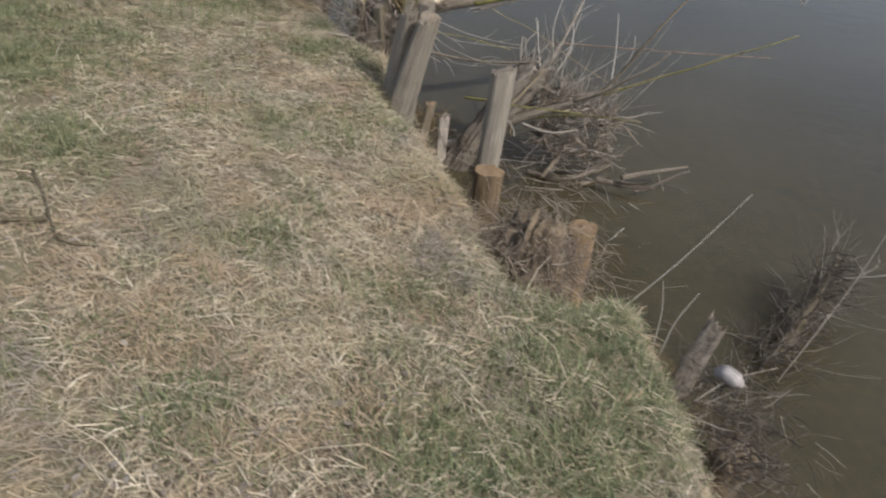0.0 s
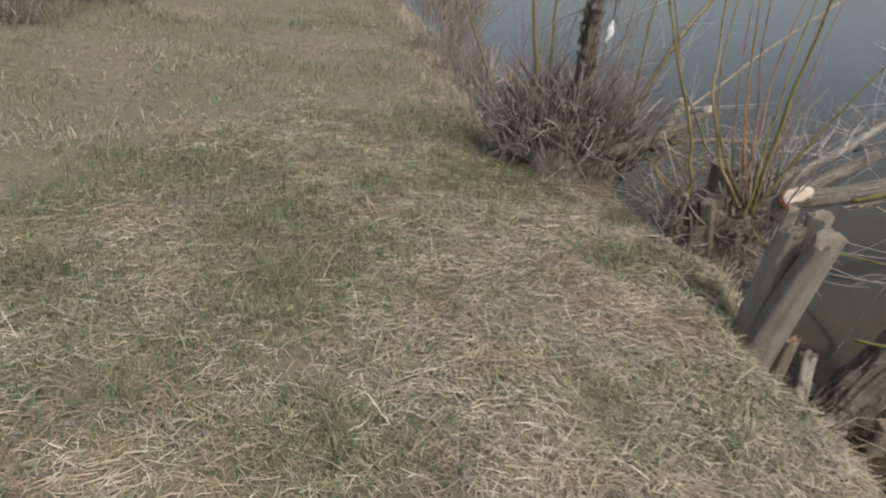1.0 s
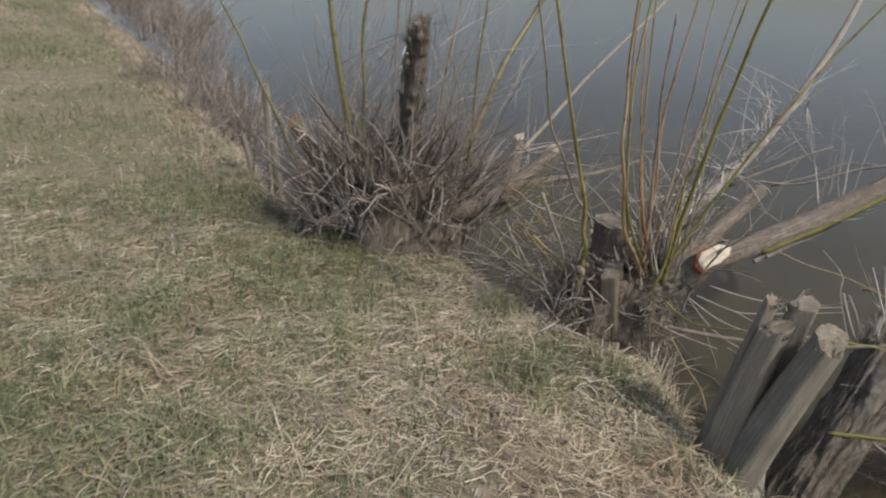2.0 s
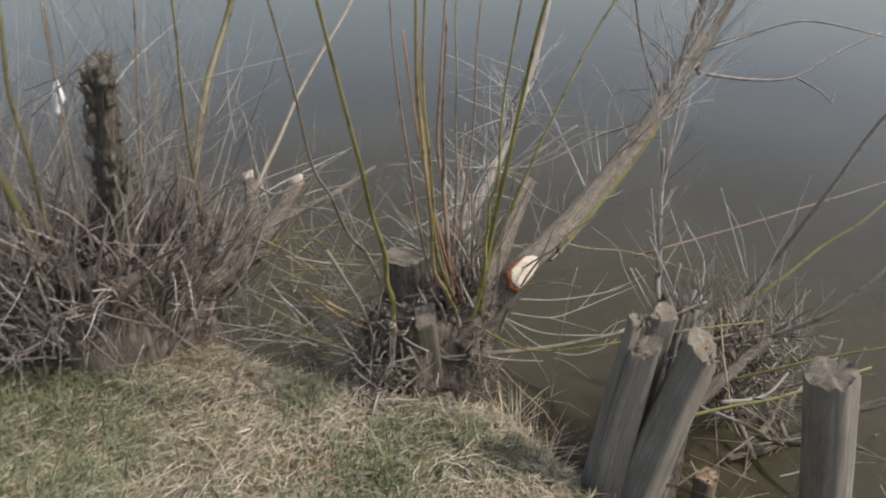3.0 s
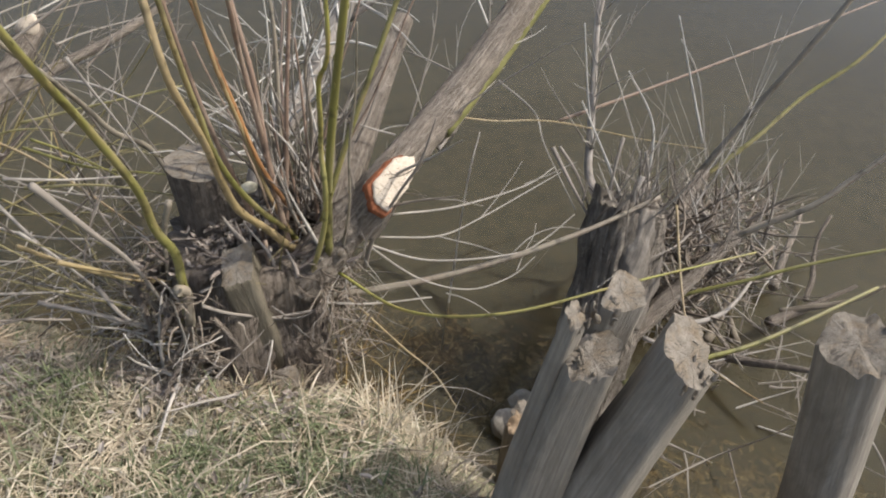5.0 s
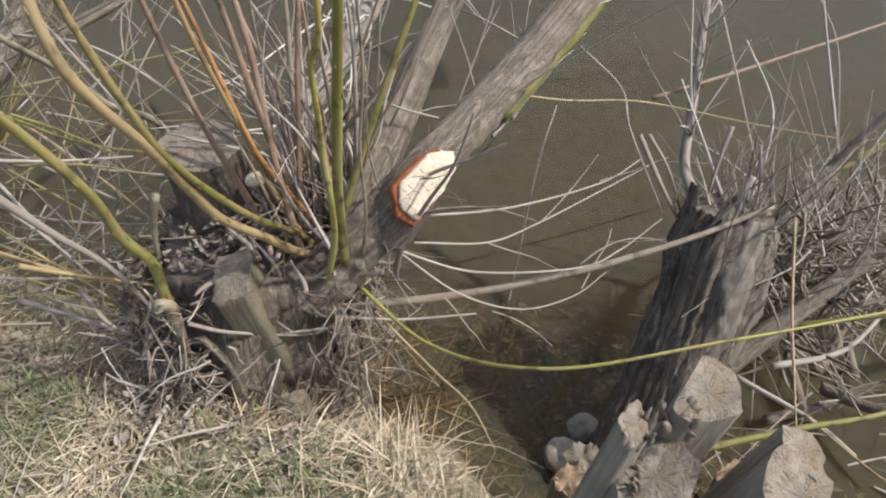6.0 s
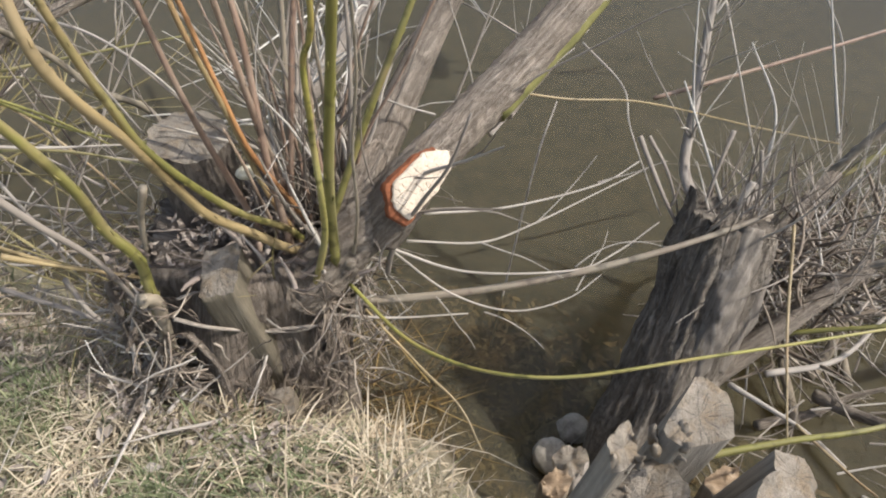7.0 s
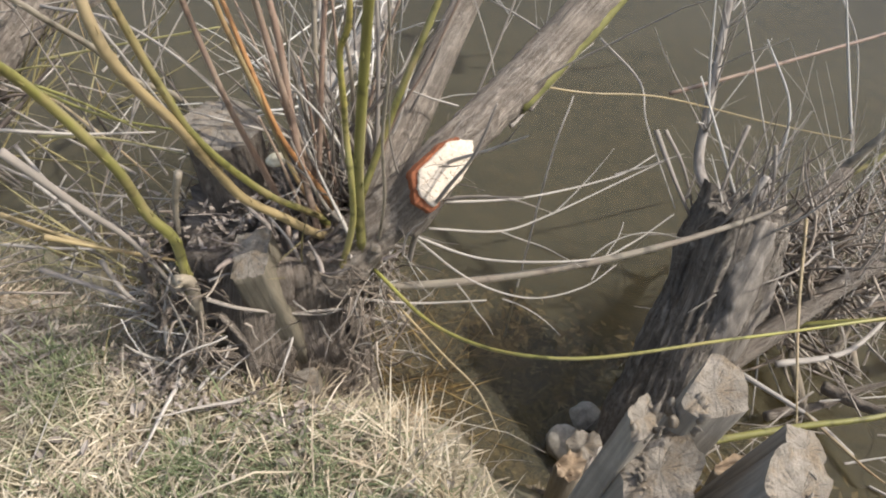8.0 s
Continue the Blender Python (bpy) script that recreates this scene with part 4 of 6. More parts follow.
    for pts, r, m in (
            ([(0.13, 3.83, 0.19), (0.29, 3.75, 0.12), (0.50, 3.68, 0.09), (0.64, 3.68, 0.08), (0.77, 3.70, 0.10)], .0032, M_PALETWIG),
            ([(0.17, 3.82, 0.20), (0.33, 3.78, 0.16), (0.47, 3.78, 0.16), (0.65, 3.79, 0.18), (0.79, 3.80, 0.19)], .0028, M_PALETWIG),
            ([(0.22, 3.84, 0.24), (0.41, 3.81, 0.21), (0.64, 3.79, 0.21), (0.79, 3.81, 0.20)], .0030, M_PALETWIG),
            ([(0.13, 3.83, 0.19), (0.23, 3.73, 0.11), (0.34, 3.66, 0.06), (0.47, 3.63, 0.05), (0.58, 3.64, 0.07)], .0026, M_PALETWIG),
            ([(-0.04, 3.81, 0.09), (0.11, 3.77, 0.04), (0.28, 3.73, 0.01)], .0036, M_PALETWIG),
            ([(-0.04, 3.80, 0.06), (0.02, 3.755, 0.04), (0.08, 3.73, 0.02)], .0035, M_TWIG),
            ([(-0.57, 4.35, 0.19), (-0.52, 4.29, 0.14), (-0.46, 4.21, 0.06)], .005, M_PALETWIG),
            ([(-0.525, 3.93, 0.549), (-0.467, 3.93, 0.427), (-0.398, 3.93, 0.29), (-0.339, 3.93, 0.111)], .008, M_TWIG),
            ([(-0.585, 4.0, 0.383), (-0.505, 4.0, 0.288), (-0.413, 4.0, 0.211), (-0.356, 4.0, 0.166)], .0055, M_YELLOW),
            ([(-0.558, 4.2, 0.427), (-0.443, 4.2, 0.376), (-0.3, 4.2, 0.344)], .004, M_PALETWIG),
            ([(-0.477, 4.25, 0.477), (-0.406, 4.25, 0.407), (-0.305, 4.25, 0.314)], .0035, M_SHOOT),
            ([(-0.305, 3.8, 0.225), (-0.246, 3.8, 0.166), (-0.103, 3.8, 0.085), (-0.028, 3.8, 0.069)], .0045, M_TWIG),
            ([(-0.59, 4.09, 0.16), (-0.48, 4.01, 0.14), (-0.36, 3.91, 0.09), (-0.23, 3.85, 0.09), (-0.03, 3.77, 0.10)], .006, M_TWIG),
            ([(-0.47, 4.02, 0.20), (-0.43, 3.96, 0.13), (-0.35, 3.91, 0.09)], .006, M_TWIG),
            ([(-0.29, 3.85, 0.22), (-0.25, 3.86, 0.22), (-0.20, 3.85, 0.20), (-0.16, 3.82, 0.16), (-0.12, 3.79, 0.12)], .003, M_PALETWIG),
            ([(-0.28, 3.98, 0.39), (-0.30, 3.99, 0.27), (-0.34, 3.99, 0.05)], .008, M_GREYSHOOT),
            ([(-0.12, 3.86, 0.29), (-0.13, 3.83, 0.19), (-0.12, 3.80, 0.08)], .006, M_RUST),
            ([(-0.53, 3.95, 0.35), (-0.46, 3.95, 0.29), (-0.33, 3.95, 0.20)], .006, M_YELLOW),
            ([(-0.47, 4.48, 0.41), (-0.30, 4.44, 0.44), (-0.09, 4.38, 0.46)], .004, M_SHOOT),
            ([(-0.49, 4.39, 0.39), (-0.38, 4.30, 0.35), (-0.22, 4.20, 0.32)], .004, M_SHOOT),
            ([(-0.52, 4.34, 0.31), (-0.38, 4.25, 0.32), (-0.22, 4.15, 0.30)], .004, M_SHOOT),
            ([(-0.36, 4.23, 0.65), (-0.32, 4.24, 0.52), (-0.25, 4.22, 0.34)], .004, M_PALETWIG),
            ([(-0.43, 4.52, 0.51), (-0.29, 4.41, 0.49), (-0.17, 4.24, 0.42), (-0.10, 4.10, 0.30)], .004, M_PALETWIG),
            ([(0.06, 3.80, 0.06), (0.15, 3.67, -0.05), (0.18, 3.58, -0.10), (0.19, 3.50, -0.16)], .003, M_YELLOW),
            ([(-0.54, 4.72, 0.55), (-0.48, 4.67, 0.52), (-0.36, 4.66, 0.58), (-0.17, 4.62, 0.69)], .006, M_TWIG),
            ([(-0.61, 4.62, 0.37), (-0.48, 4.49, 0.32), (-0.37, 4.34, 0.22), (-0.24, 4.14, 0.08)], .0045, M_YELLOW),
            ([(-0.68, 4.51, 0.19), (-0.51, 4.37, 0.14), (-0.22, 4.16, 0.15)], .004, M_PALETWIG),
            ([(-0.62, 4.60, 0.33), (-0.42, 4.50, 0.37), (-0.18, 4.20, 0.34)], .0035, M_SHOOT),
            ([(-0.59, 4.47, 0.22), (-0.52, 4.33, 0.08), (-0.48, 4.25, -0.06)], .005, M_PALETWIG),
            ([(-0.74, 4.41, 0.02), (-0.61, 4.34, 0.01), (-0.48, 4.28, 0.00)], .005, M_PALETWIG)):
        pts = [Vector(p) + Vector((rnd.gauss(0, .005), rnd.gauss(0, .005), rnd.gauss(0, .005))) * min(k, 1) for k, p in enumerate(pts)]
        stem("low_stem", t, m, pts, r, r * .5, 7, 0.08, rnd.random() * 9)
    # side twigs forking off the sweeping stems
    for p, way, L in (((0.52, 3.68, 0.09), (.7, -.1, .35), .22), ((0.47, 3.78, 0.16), (.6, .1, .5), .2), ((0.64, 3.79, 0.21), (.5, -.2, .3), .16), ((0.33, 3.78, 0.16), (.5, -.5, -.2), .2), ((0.50, 3.64, 0.06), (.6, .3, .2), .18), ((0.30, 3.70, 0.03), (.5, -.4, -.3), .16), ((0.20, 3.74, 0.09), (.2, -.3, -.8), .18)):
        stem("low_stem", t, M_PALETWIG, wander(p, way, L, .16, 4), .0019, .0008, 5, .05, rnd.random() * 9)
    # fibrous strips of bark along the limb
    for k in range(22):
        u = rnd.uniform(0.16, 0.42)
        ax = [Vector(p) for p in curve3((0.07, 3.815, 0.26), (1.15, 4.19, 0.62), (2.07, 4.78, 1.14), 1.0, 40)][int(u * 30):][:rnd.randint(5, 9)]
        b = rnd.uniform(1.2, 3.6)
        off = (Vector((-0.30, 0.62, 0.72)) * math.cos(b) + Vector((-0.52, -0.70, 0.48)) * math.sin(b)).normalized()
        stem("bark_strip", t, rnd.choice((M_DEAD, M_BARK, M_STUMP)), [p + off * (0.050 + (0.012 if i == len(ax) - 1 else 0.0) + rnd.uniform(-.002, .004)) for i, p in enumerate(ax)], rnd.uniform(.003, .0065), .001, 5, .3, rnd.random() * 9)
    for k in range(20):
        x, y = 0.04 + rnd.gauss(0, .075), 3.97 + rnd.gauss(0, .055)
        L = rnd.uniform(.35, .95)
        stem("thin_shoot", t, rnd.choice((M_RUST, M_GREYSHOOT, M_TWIG, M_TWIG)), wander((x, y, 0.12), (x * 1.6 + rnd.gauss(0, .16), (y - 3.9) * 1.2 + rnd.gauss(0, .16), 1), L, .11, 5), rnd.uniform(.0035, .0075), .002, 7, .1, rnd.random() * 9)
    # side twigs along the limb and the bleached limb
    twig_mass(t, "twig_spray", M_PALETWIG, 46, lambda: Vector((0.3, 3.88, 0.38)).lerp(Vector((1.9, 4.65, 1.0)), rnd.random()) + Vector((rnd.gauss(0, .03), rnd.gauss(0, .03), 0)),
              lambda: (rnd.gauss(0.15, .55), rnd.gauss(0.1, .55), rnd.gauss(.5, .45)), lambda: rnd.uniform(.2, .6), lambda: rnd.uniform(.002, .0045), .3, 4, "thin bleached side twigs")
    twig_mass(t, "limb_spray", M_BONE, 64, lambda: Vector((1.3, 4.30, 0.72)).lerp(Vector((2.25, 4.82, 1.4)), rnd.random()),
              lambda: (rnd.gauss(0.25, .5), rnd.gauss(0, .5), rnd.gauss(.8, .4)), lambda: rnd.uniform(.25, .75), lambda: rnd.uniform(.0025, .0058), .22, 4, "branched bleached twigs on the limb")
    twig_mass(t, "bleached_spray", M_BONE, 100, lambda: Vector((0.05, 4.2, 0.28)).lerp(Vector((0.85, 4.68, 0.95)), rnd.random()) + Vector((rnd.gauss(0, .03), rnd.gauss(0, .03), 0)),
              lambda: (rnd.gauss(-0.1, .6), rnd.gauss(0, .6), rnd.gauss(.45, .5)), lambda: rnd.uniform(.12, .5), lambda: rnd.uniform(.002, .006), .4, 5, "crooked bleached twigs on the dead limb")
    twig_mass(t, "crossing_brush", M_TWIG, 22, lambda: Vector((-0.35 + rnd.gauss(0, .16), 4.28 + rnd.gauss(0, .12), rnd.uniform(0.0, .3))),
              lambda: (rnd.gauss(-.3, .7), rnd.gauss(.2, .6), rnd.gauss(.7, .5)), lambda: rnd.uniform(.25, .75), lambda: rnd.uniform(.002, .006), .14, 5, "thin grey twigs crossing over the water")
    twig_mass(t, "twig_thicket", M_TWIG, 85, lambda: Vector((0.05 + rnd.gauss(0, .06), 3.95 + rnd.gauss(0, .05), 0.20)),
              lambda: (rnd.gauss(0, .35), rnd.gauss(.05, .35), 1), lambda: rnd.uniform(.08, .55), lambda: rnd.uniform(.002, .009), .45, 5, "dead grey upright twigs")
    twig_mass(t, "stub_mass", M_BRUSH, 70, lambda: Vector((-0.04 + rnd.gauss(0, .09), 3.93 + rnd.gauss(0, .07), 0.22)),
              lambda: (rnd.gauss(0, .5), rnd.gauss(-.1, .5), 1), lambda: rnd.uniform(.04, .16), lambda: rnd.uniform(.003, .011), .5, 6, "broken stubs of old shoots")
    twig_mass(t, "shoot_tangle", M_REED, 12, lambda: Vector((-0.22 + rnd.gauss(0, .07), 4.0 + rnd.gauss(0, .07), 0.05)),
              lambda: (rnd.gauss(-.9, .5), rnd.gauss(.5, .5), rnd.gauss(.25, .25)), lambda: rnd.uniform(.25, .75), lambda: rnd.uniform(.002, .005), .12, 5, "yellow-green low shoots")
    twig_mass(t, "low_brush", M_PALETWIG, 40, lambda: Vector((-0.30 + rnd.gauss(0, .09), 3.93 + rnd.gauss(0, .09), 0.02)),
              lambda: (rnd.gauss(-.6, .7), rnd.gauss(.1, .8), rnd.gauss(.45, .5)), lambda: rnd.uniform(.06, .28), lambda: rnd.uniform(.003, .009), .4, 5, "dead grey twigs near the ground")
    twig_mass(t, "root_mass", M_STUMP, 44, lambda: round_stool(.19, (.02, .20)), lambda: (rnd.gauss(0, .7), rnd.gauss(-.2, .7), rnd.gauss(-.7, .4)), lambda: rnd.uniform(.08, .24), lambda: rnd.uniform(.006, .017), .3, 7, "knotted roots")
    twig_mass(t, "root_fringe", M_PALETWIG, 150, lambda: round_stool(.235, (-.10, .20)), lambda: (rnd.gauss(0, .8), rnd.gauss(-.3, .7), rnd.gauss(-.1, .5)), lambda: rnd.uniform(.06, .22), lambda: rnd.uniform(.0012, .0034), .5, 4, "pale dry rootlets and twigs")
    twig_mass(t, "root_mat", M_FIBRE, 640, lambda: round_stool(.21, (-.08, .26)), lambda: (rnd.gauss(0, .7), rnd.gauss(-.2, .7), rnd.gauss(-.6, .5)), lambda: rnd.uniform(.04, .17), lambda: rnd.uniform(.0012, .0038), .6, 4, "matted brown rootlets")
    s = Shape()
    for _ in range(1500):
        p = round_stool(.27, (-.02, .02)) if rnd.random() < .55 else Vector((-0.10 + rnd.gauss(0, .10), 3.97 + abs(rnd.gauss(0, .08)) - .05, 0.25 + rnd.uniform(-.02, .03)))
        if p.z < .1:
            p.z = max(z_at(p.x, p.y), -.2) + rnd.uniform(.006, .05)
        if p.z > .1 or float(shore(np.array([p.x]), np.array([p.y]))[0]) > .05:
            chip(s, p, rnd.uniform(.005, .013))
    tagged(part("bark_litter", s, M_CHIP, t, "grey-brown leaf and bark litter round the stool"), kind="stuff")
    s = fungus_bracket((-0.095, 3.985, 0.36), 0.022, (0, -1, 0), 3)
    part("fungus", s, M_GOLD_FUNGUS, t, "small cream fungus")


main_willow()


# ---- brushy willow stool further along the edge ----


def brush_willow():
    t = thing("brush_willow", (-1.15, 4.65, -0.1), "old willow stool in dense brown dead twigs, rotten spike", "willow")
    coarse_stump(t, (-1.12, 4.68), 0.34, 0.38, 7.0, M_STUMP)
    ring_post(t, [(-1.12, 4.60, 0.20), (-1.10, 4.54, 0.66), (-1.09, 4.46, 1.13)], (0.070, 0.042), 51, M_ROT, 0.07, (0.02, 0.0), 9, 40, 44, skin="rotten_spike", end=M_ROT, flats=((0.8, 0.6), (2.9, 0.8), (4.6, 0.75)), lump=0.16)
    s = Shape()
    for k in range(10):
        u = .3 + .07 * k
        splinters(s, Vector((-1.12, 4.60, 0.20)).lerp(Vector((-1.09, 4.46, 1.13)), u), 0.074 - .022 * u, 9, 2.2)
    tagged(part("peeling_bark", s, M_ROT, t, "peeling flakes of dark bark"), kind="stuff")
    stem("low_limb", t, M_BARK, [(-1.0, 4.62, 0.10), *curve3((-0.82, 4.53, 0.22), (-0.53, 4.65, 0.33), (-0.33, 4.82, 0.52), 1, 5)], 0.050, 0.030, 16, 0.12, 2.0)
    stem("low_limb", t, M_BARK, [(-0.62, 4.60, 0.28), (-0.55, 4.80, 0.38), (-0.51, 5.00, 0.50)], 0.040, 0.026, 14, 0.12, 8.0)
    for p, w in (((-0.515, 5.005, 0.515), (0.45, -0.35, 0.8)), ((-0.345, 4.80, 0.53), (0.4, -0.5, 0.75))):
        s = Shape()
        q = Vector(w).normalized()
        s.tube([Vector(p) - q * .03, Vector(p), Vector(p) + q * .04], [0.030, 0.029, 0.006], 12, 6, .2, 2)
        part("cut_end", s, M_CUT, t, "pale slanting cut branch end")
    stem("trailing_limb", t, M_BARK, [(-0.68, 4.80, 0.22), (-0.35, 5.05, 0.27), (0.0, 5.30, 0.27), (0.35, 5.52, 0.33)], 0.024, 0.010, 10, 0.1, 3.0)
    for m, a, b, c, r in (
            (M_OLIVE, (-1.35, 4.58, 0.30), (-1.51, 4.58, 1.06), (-1.57, 4.63, 1.43), 0.016),
            (M_OLIVE, (-1.32, 4.60, 0.30), (-1.38, 4.60, 1.0), (-1.35, 4.65, 1.5), 0.010),
            (M_OLIVE, (-0.85, 4.85, 0.30), (-0.53, 5.30, 1.20), (-0.25, 5.49, 1.63), 0.019),
            (M_OLIVE, (-0.80, 4.62, 0.30), (-0.80, 4.75, 0.9), (-0.78, 4.85, 1.5), 0.008),
            (M_OLIVE, (-1.60, 4.62, 0.20), (-1.85, 4.60, 0.8), (-2.05, 4.62, 1.15), 0.008),
            (M_GREYSHOOT, (-0.70, 4.80, 0.25), (-0.2, 5.3, 0.75), (0.35, 5.8, 1.25), 0.013),
            (M_RUST, (-1.0, 4.8, 0.4), (-0.95, 4.9, 1.0), (-0.85, 5.0, 1.6), 0.006),
            (M_GREYSHOOT, (-1.2, 4.8, 0.4), (-1.25, 4.9, 1.0), (-1.2, 5.0, 1.6), 0.006)):
        stem("shoot", t, m, curve3(a, b, c, 1.3, 8), r, r * .5, 9, .05, rnd.random() * 9)

    last = [Vector()]

    def root():
        a, q = rnd.uniform(0, 6.28), math.sqrt(rnd.random())
        last[0] = Vector((-1.17 + .46 * q * math.cos(a), 4.64 + .24 * q * math.sin(a), 0.06 + rnd.uniform(0, .46) * (1 - .4 * q * q)))
        return last[0].copy()

    def fan():
        return ((last[0].x + 1.17) * 1.5 + rnd.gauss(0, .34), (last[0].y - 4.70) * 1.1 + rnd.gauss(-.05, .3), 0.95)
    twig_mass(t, "dead_brush", M_BRUSH, 1050, root, fan, lambda: rnd.uniform(.08, .46), lambda: rnd.uniform(.0025, .0065) * (2.4 if rnd.random() < .2 else 1), .4, 4, "dense brown dead twigs")
    twig_mass(t, "dark_brush", M_DARKTWIG, 420, root, lambda: (rnd.gauss(0, .6), rnd.gauss(-.1, .5), rnd.gauss(.5, .5)), lambda: rnd.uniform(.06, .26), lambda: rnd.uniform(.003, .007), .5, 4, "dark twigs inside the stool")
    twig_mass(t, "hanging_brush", M_BRUSH, 170, lambda: root() + Vector((0, -.10, .05)), lambda: (rnd.gauss(0, .45), rnd.gauss(-.5, .3), rnd.gauss(-.4, .5)), lambda: rnd.uniform(.1, .32), lambda: rnd.uniform(.002, .0055), .35, 4, "twigs hanging over the bank")
    twig_mass(t, "wand_thicket", M_TWIG, 110, lambda: root() + Vector((0, .1, .2)), lambda: (rnd.gauss(0.1, .3), rnd.gauss(.15, .3), 1), lambda: rnd.uniform(.4, 1.1), lambda: rnd.uniform(.0018, .004), .2, 4, "thin grey wands")
    twig_mass(t, "shoot_spray", M_PALETWIG, 55, lambda: Vector((-1.1 + rnd.gauss(0, .3), 4.85 + rnd.gauss(0, .15), rnd.uniform(.3, 1.0))), lambda: (rnd.gauss(.35, .6), rnd.gauss(.2, .5), rnd.gauss(.7, .4)), lambda: rnd.uniform(.2, .75), lambda: rnd.uniform(.002, .0045), .2, 4, "crooked grey side twigs of the shoots")
    twig_mass(t, "water_spray", M_TWIG, 36, lambda: Vector((-0.45 + rnd.gauss(0, .2), 4.85 + rnd.gauss(0, .15), rnd.uniform(.15, .5))), lambda: (rnd.gauss(.4, .6), rnd.gauss(.4, .5), rnd.gauss(.6, .5)), lambda: rnd.uniform(.2, .7), lambda: rnd.uniform(.002, .005), .18, 4, "grey twigs reaching over the water")
    twig_mass(t, "shoot_tangle", M_REED, 24, lambda: Vector((-0.62 + rnd.gauss(0, .12), 4.66 + rnd.gauss(0, .12), 0.15)), lambda: (rnd.gauss(.7, .5), rnd.gauss(-.1, .6), rnd.gauss(.3, .45)), lambda: rnd.uniform(.2, .7), lambda: rnd.uniform(.002, .0045), .12, 4, "yellowish low shoots")
    twig_mass(t, "drift_brush", M_PALETWIG, 44, lambda: Vector((-0.5 + rnd.gauss(0, .15), 4.45 + rnd.gauss(0, .15), 0.0)), lambda: (rnd.gauss(.3, .7), rnd.gauss(-.1, .7), rnd.gauss(.0, .25)), lambda: rnd.uniform(.15, .5), lambda: rnd.uniform(.002, .004), .15, 4, "pale dead twigs over the water")


brush_willow()

# ---- rotten trunk in the shallows ----


def rotten_trunk():
    t = thing("rotten_trunk", (0.62, 3.42, -0.3), "leaning rotten willow trunk with dark fissured bark and dead brush", "willow")
    ring_post(t, [(0.46, 3.33, -0.78), (0.70, 3.47, -0.26), (0.92, 3.62, 0.13)], (0.125, 0.105), 71, M_ROT, 0.07, (0.03, 0.0), 13, 120, 70, skin="trunk", end=M_ROT, lump=0.17)
    for pts, r, sd in (([(0.71, 3.42, -0.16), (0.80, 3.475, 0.0), (0.895, 3.55, 0.165)], 0.040, 3), ([(0.80, 3.42, -0.16), (0.895, 3.485, -0.02), (0.965, 3.545, 0.11)], 0.034, 6)):
        s = Shape()
        s.tube(pts, [r * .5, r * 1.05, r * .75], 24, 40, .42, sd, (2.2, 16.0))
        part("bare_slab", s, M_SLAB, t, "slab of bare grey wood")
    for place, size, sd, way in (((0.585, 3.61, -0.545), 0.046, 2, (.25, -.45, .8)), ((0.475, 3.56, -0.52), 0.052, 5, (-.25, -.3, .9))):
        c, way = Vector(place), Vector(way).normalized()
        s = Shape()
        s.tube([c - way * .13, c - way * .06, c, c + way * size * .55, c + way * size * .80], [size * .8, size * .92, size, size * .93, size * .52], 26, 26, 0.16, sd, (1.6, 6.0))
        part("knob", s, M_FUNGUS, t, "lumpy grey cut knob at the water line")
    stem("forked_twig", t, M_DEAD, [(0.95, 3.72, 0.05), *curve3((1.00, 3.85, 0.08), (1.10, 3.99, 0.32), (1.18, 4.11, 0.68), 1, 5)], 0.016, 0.008, 9, .1, 2)
    stem("forked_twig", t, M_DEAD, curve3((1.13, 4.04, 0.50), (1.25, 4.12, .75), (1.30, 4.16, 1.0), 1, 5), 0.008, 0.004, 7, .1, 3)
    for pts in ([(1.17, 4.10, 0.62), (1.16, 4.14, 0.80), (1.14, 4.2, 0.98)], [(1.15, 4.07, 0.55), (1.25, 4.10, 0.72), (1.40, 4.18, 0.95)], [(1.03, 3.88, 0.16), (0.98, 3.90, 0.35), (1.0, 3.98, 0.55)],
                [(0.95, 3.68, 0.12), (0.90, 3.74, 0.26), (0.86, 3.82, 0.40)], [(1.05, 3.66, 0.10), (1.12, 3.74, 0.28), (1.10, 3.86, 0.42)], [(1.44, 3.74, 0.12), (1.42, 3.84, 0.32), (1.38, 3.92, 0.52)]):
        stem("forked_twig", t, M_BONE, pts, .005, .002, 6, .06, rnd.random() * 9)
    stem("peg", t, M_DEAD, [(0.93, 3.615, 0.02), (0.955, 3.63, 0.07), (0.985, 3.64, 0.125), (1.04, 3.656, 0.150)], 0.015, 0.009, 10, .15, 4, "bleached curved peg on the broken top")
    fork = curve3((1.00, 3.85, 0.08), (1.10, 3.99, 0.32), (1.22, 4.13, 0.85), 1, 9)
    twig_mass(t, "fork_spray", M_PALETWIG, 30, lambda: rnd.choice(fork[1:]) + Vector((0, 0, rnd.gauss(0, .03))), lambda: (rnd.gauss(0, .5), rnd.gauss(0, .5), 1), lambda: rnd.uniform(.08, .34), lambda: rnd.uniform(.0018, .0038), .3, 4, "fine bleached side twigs")
    stem("red_twig", t, M_RUST, curve3((0.98, 4.00, 0.22), (1.56, 3.85, 0.33), (2.35, 3.68, 0.50), 1, 6), 0.006, 0.003, 7, .05, 3)
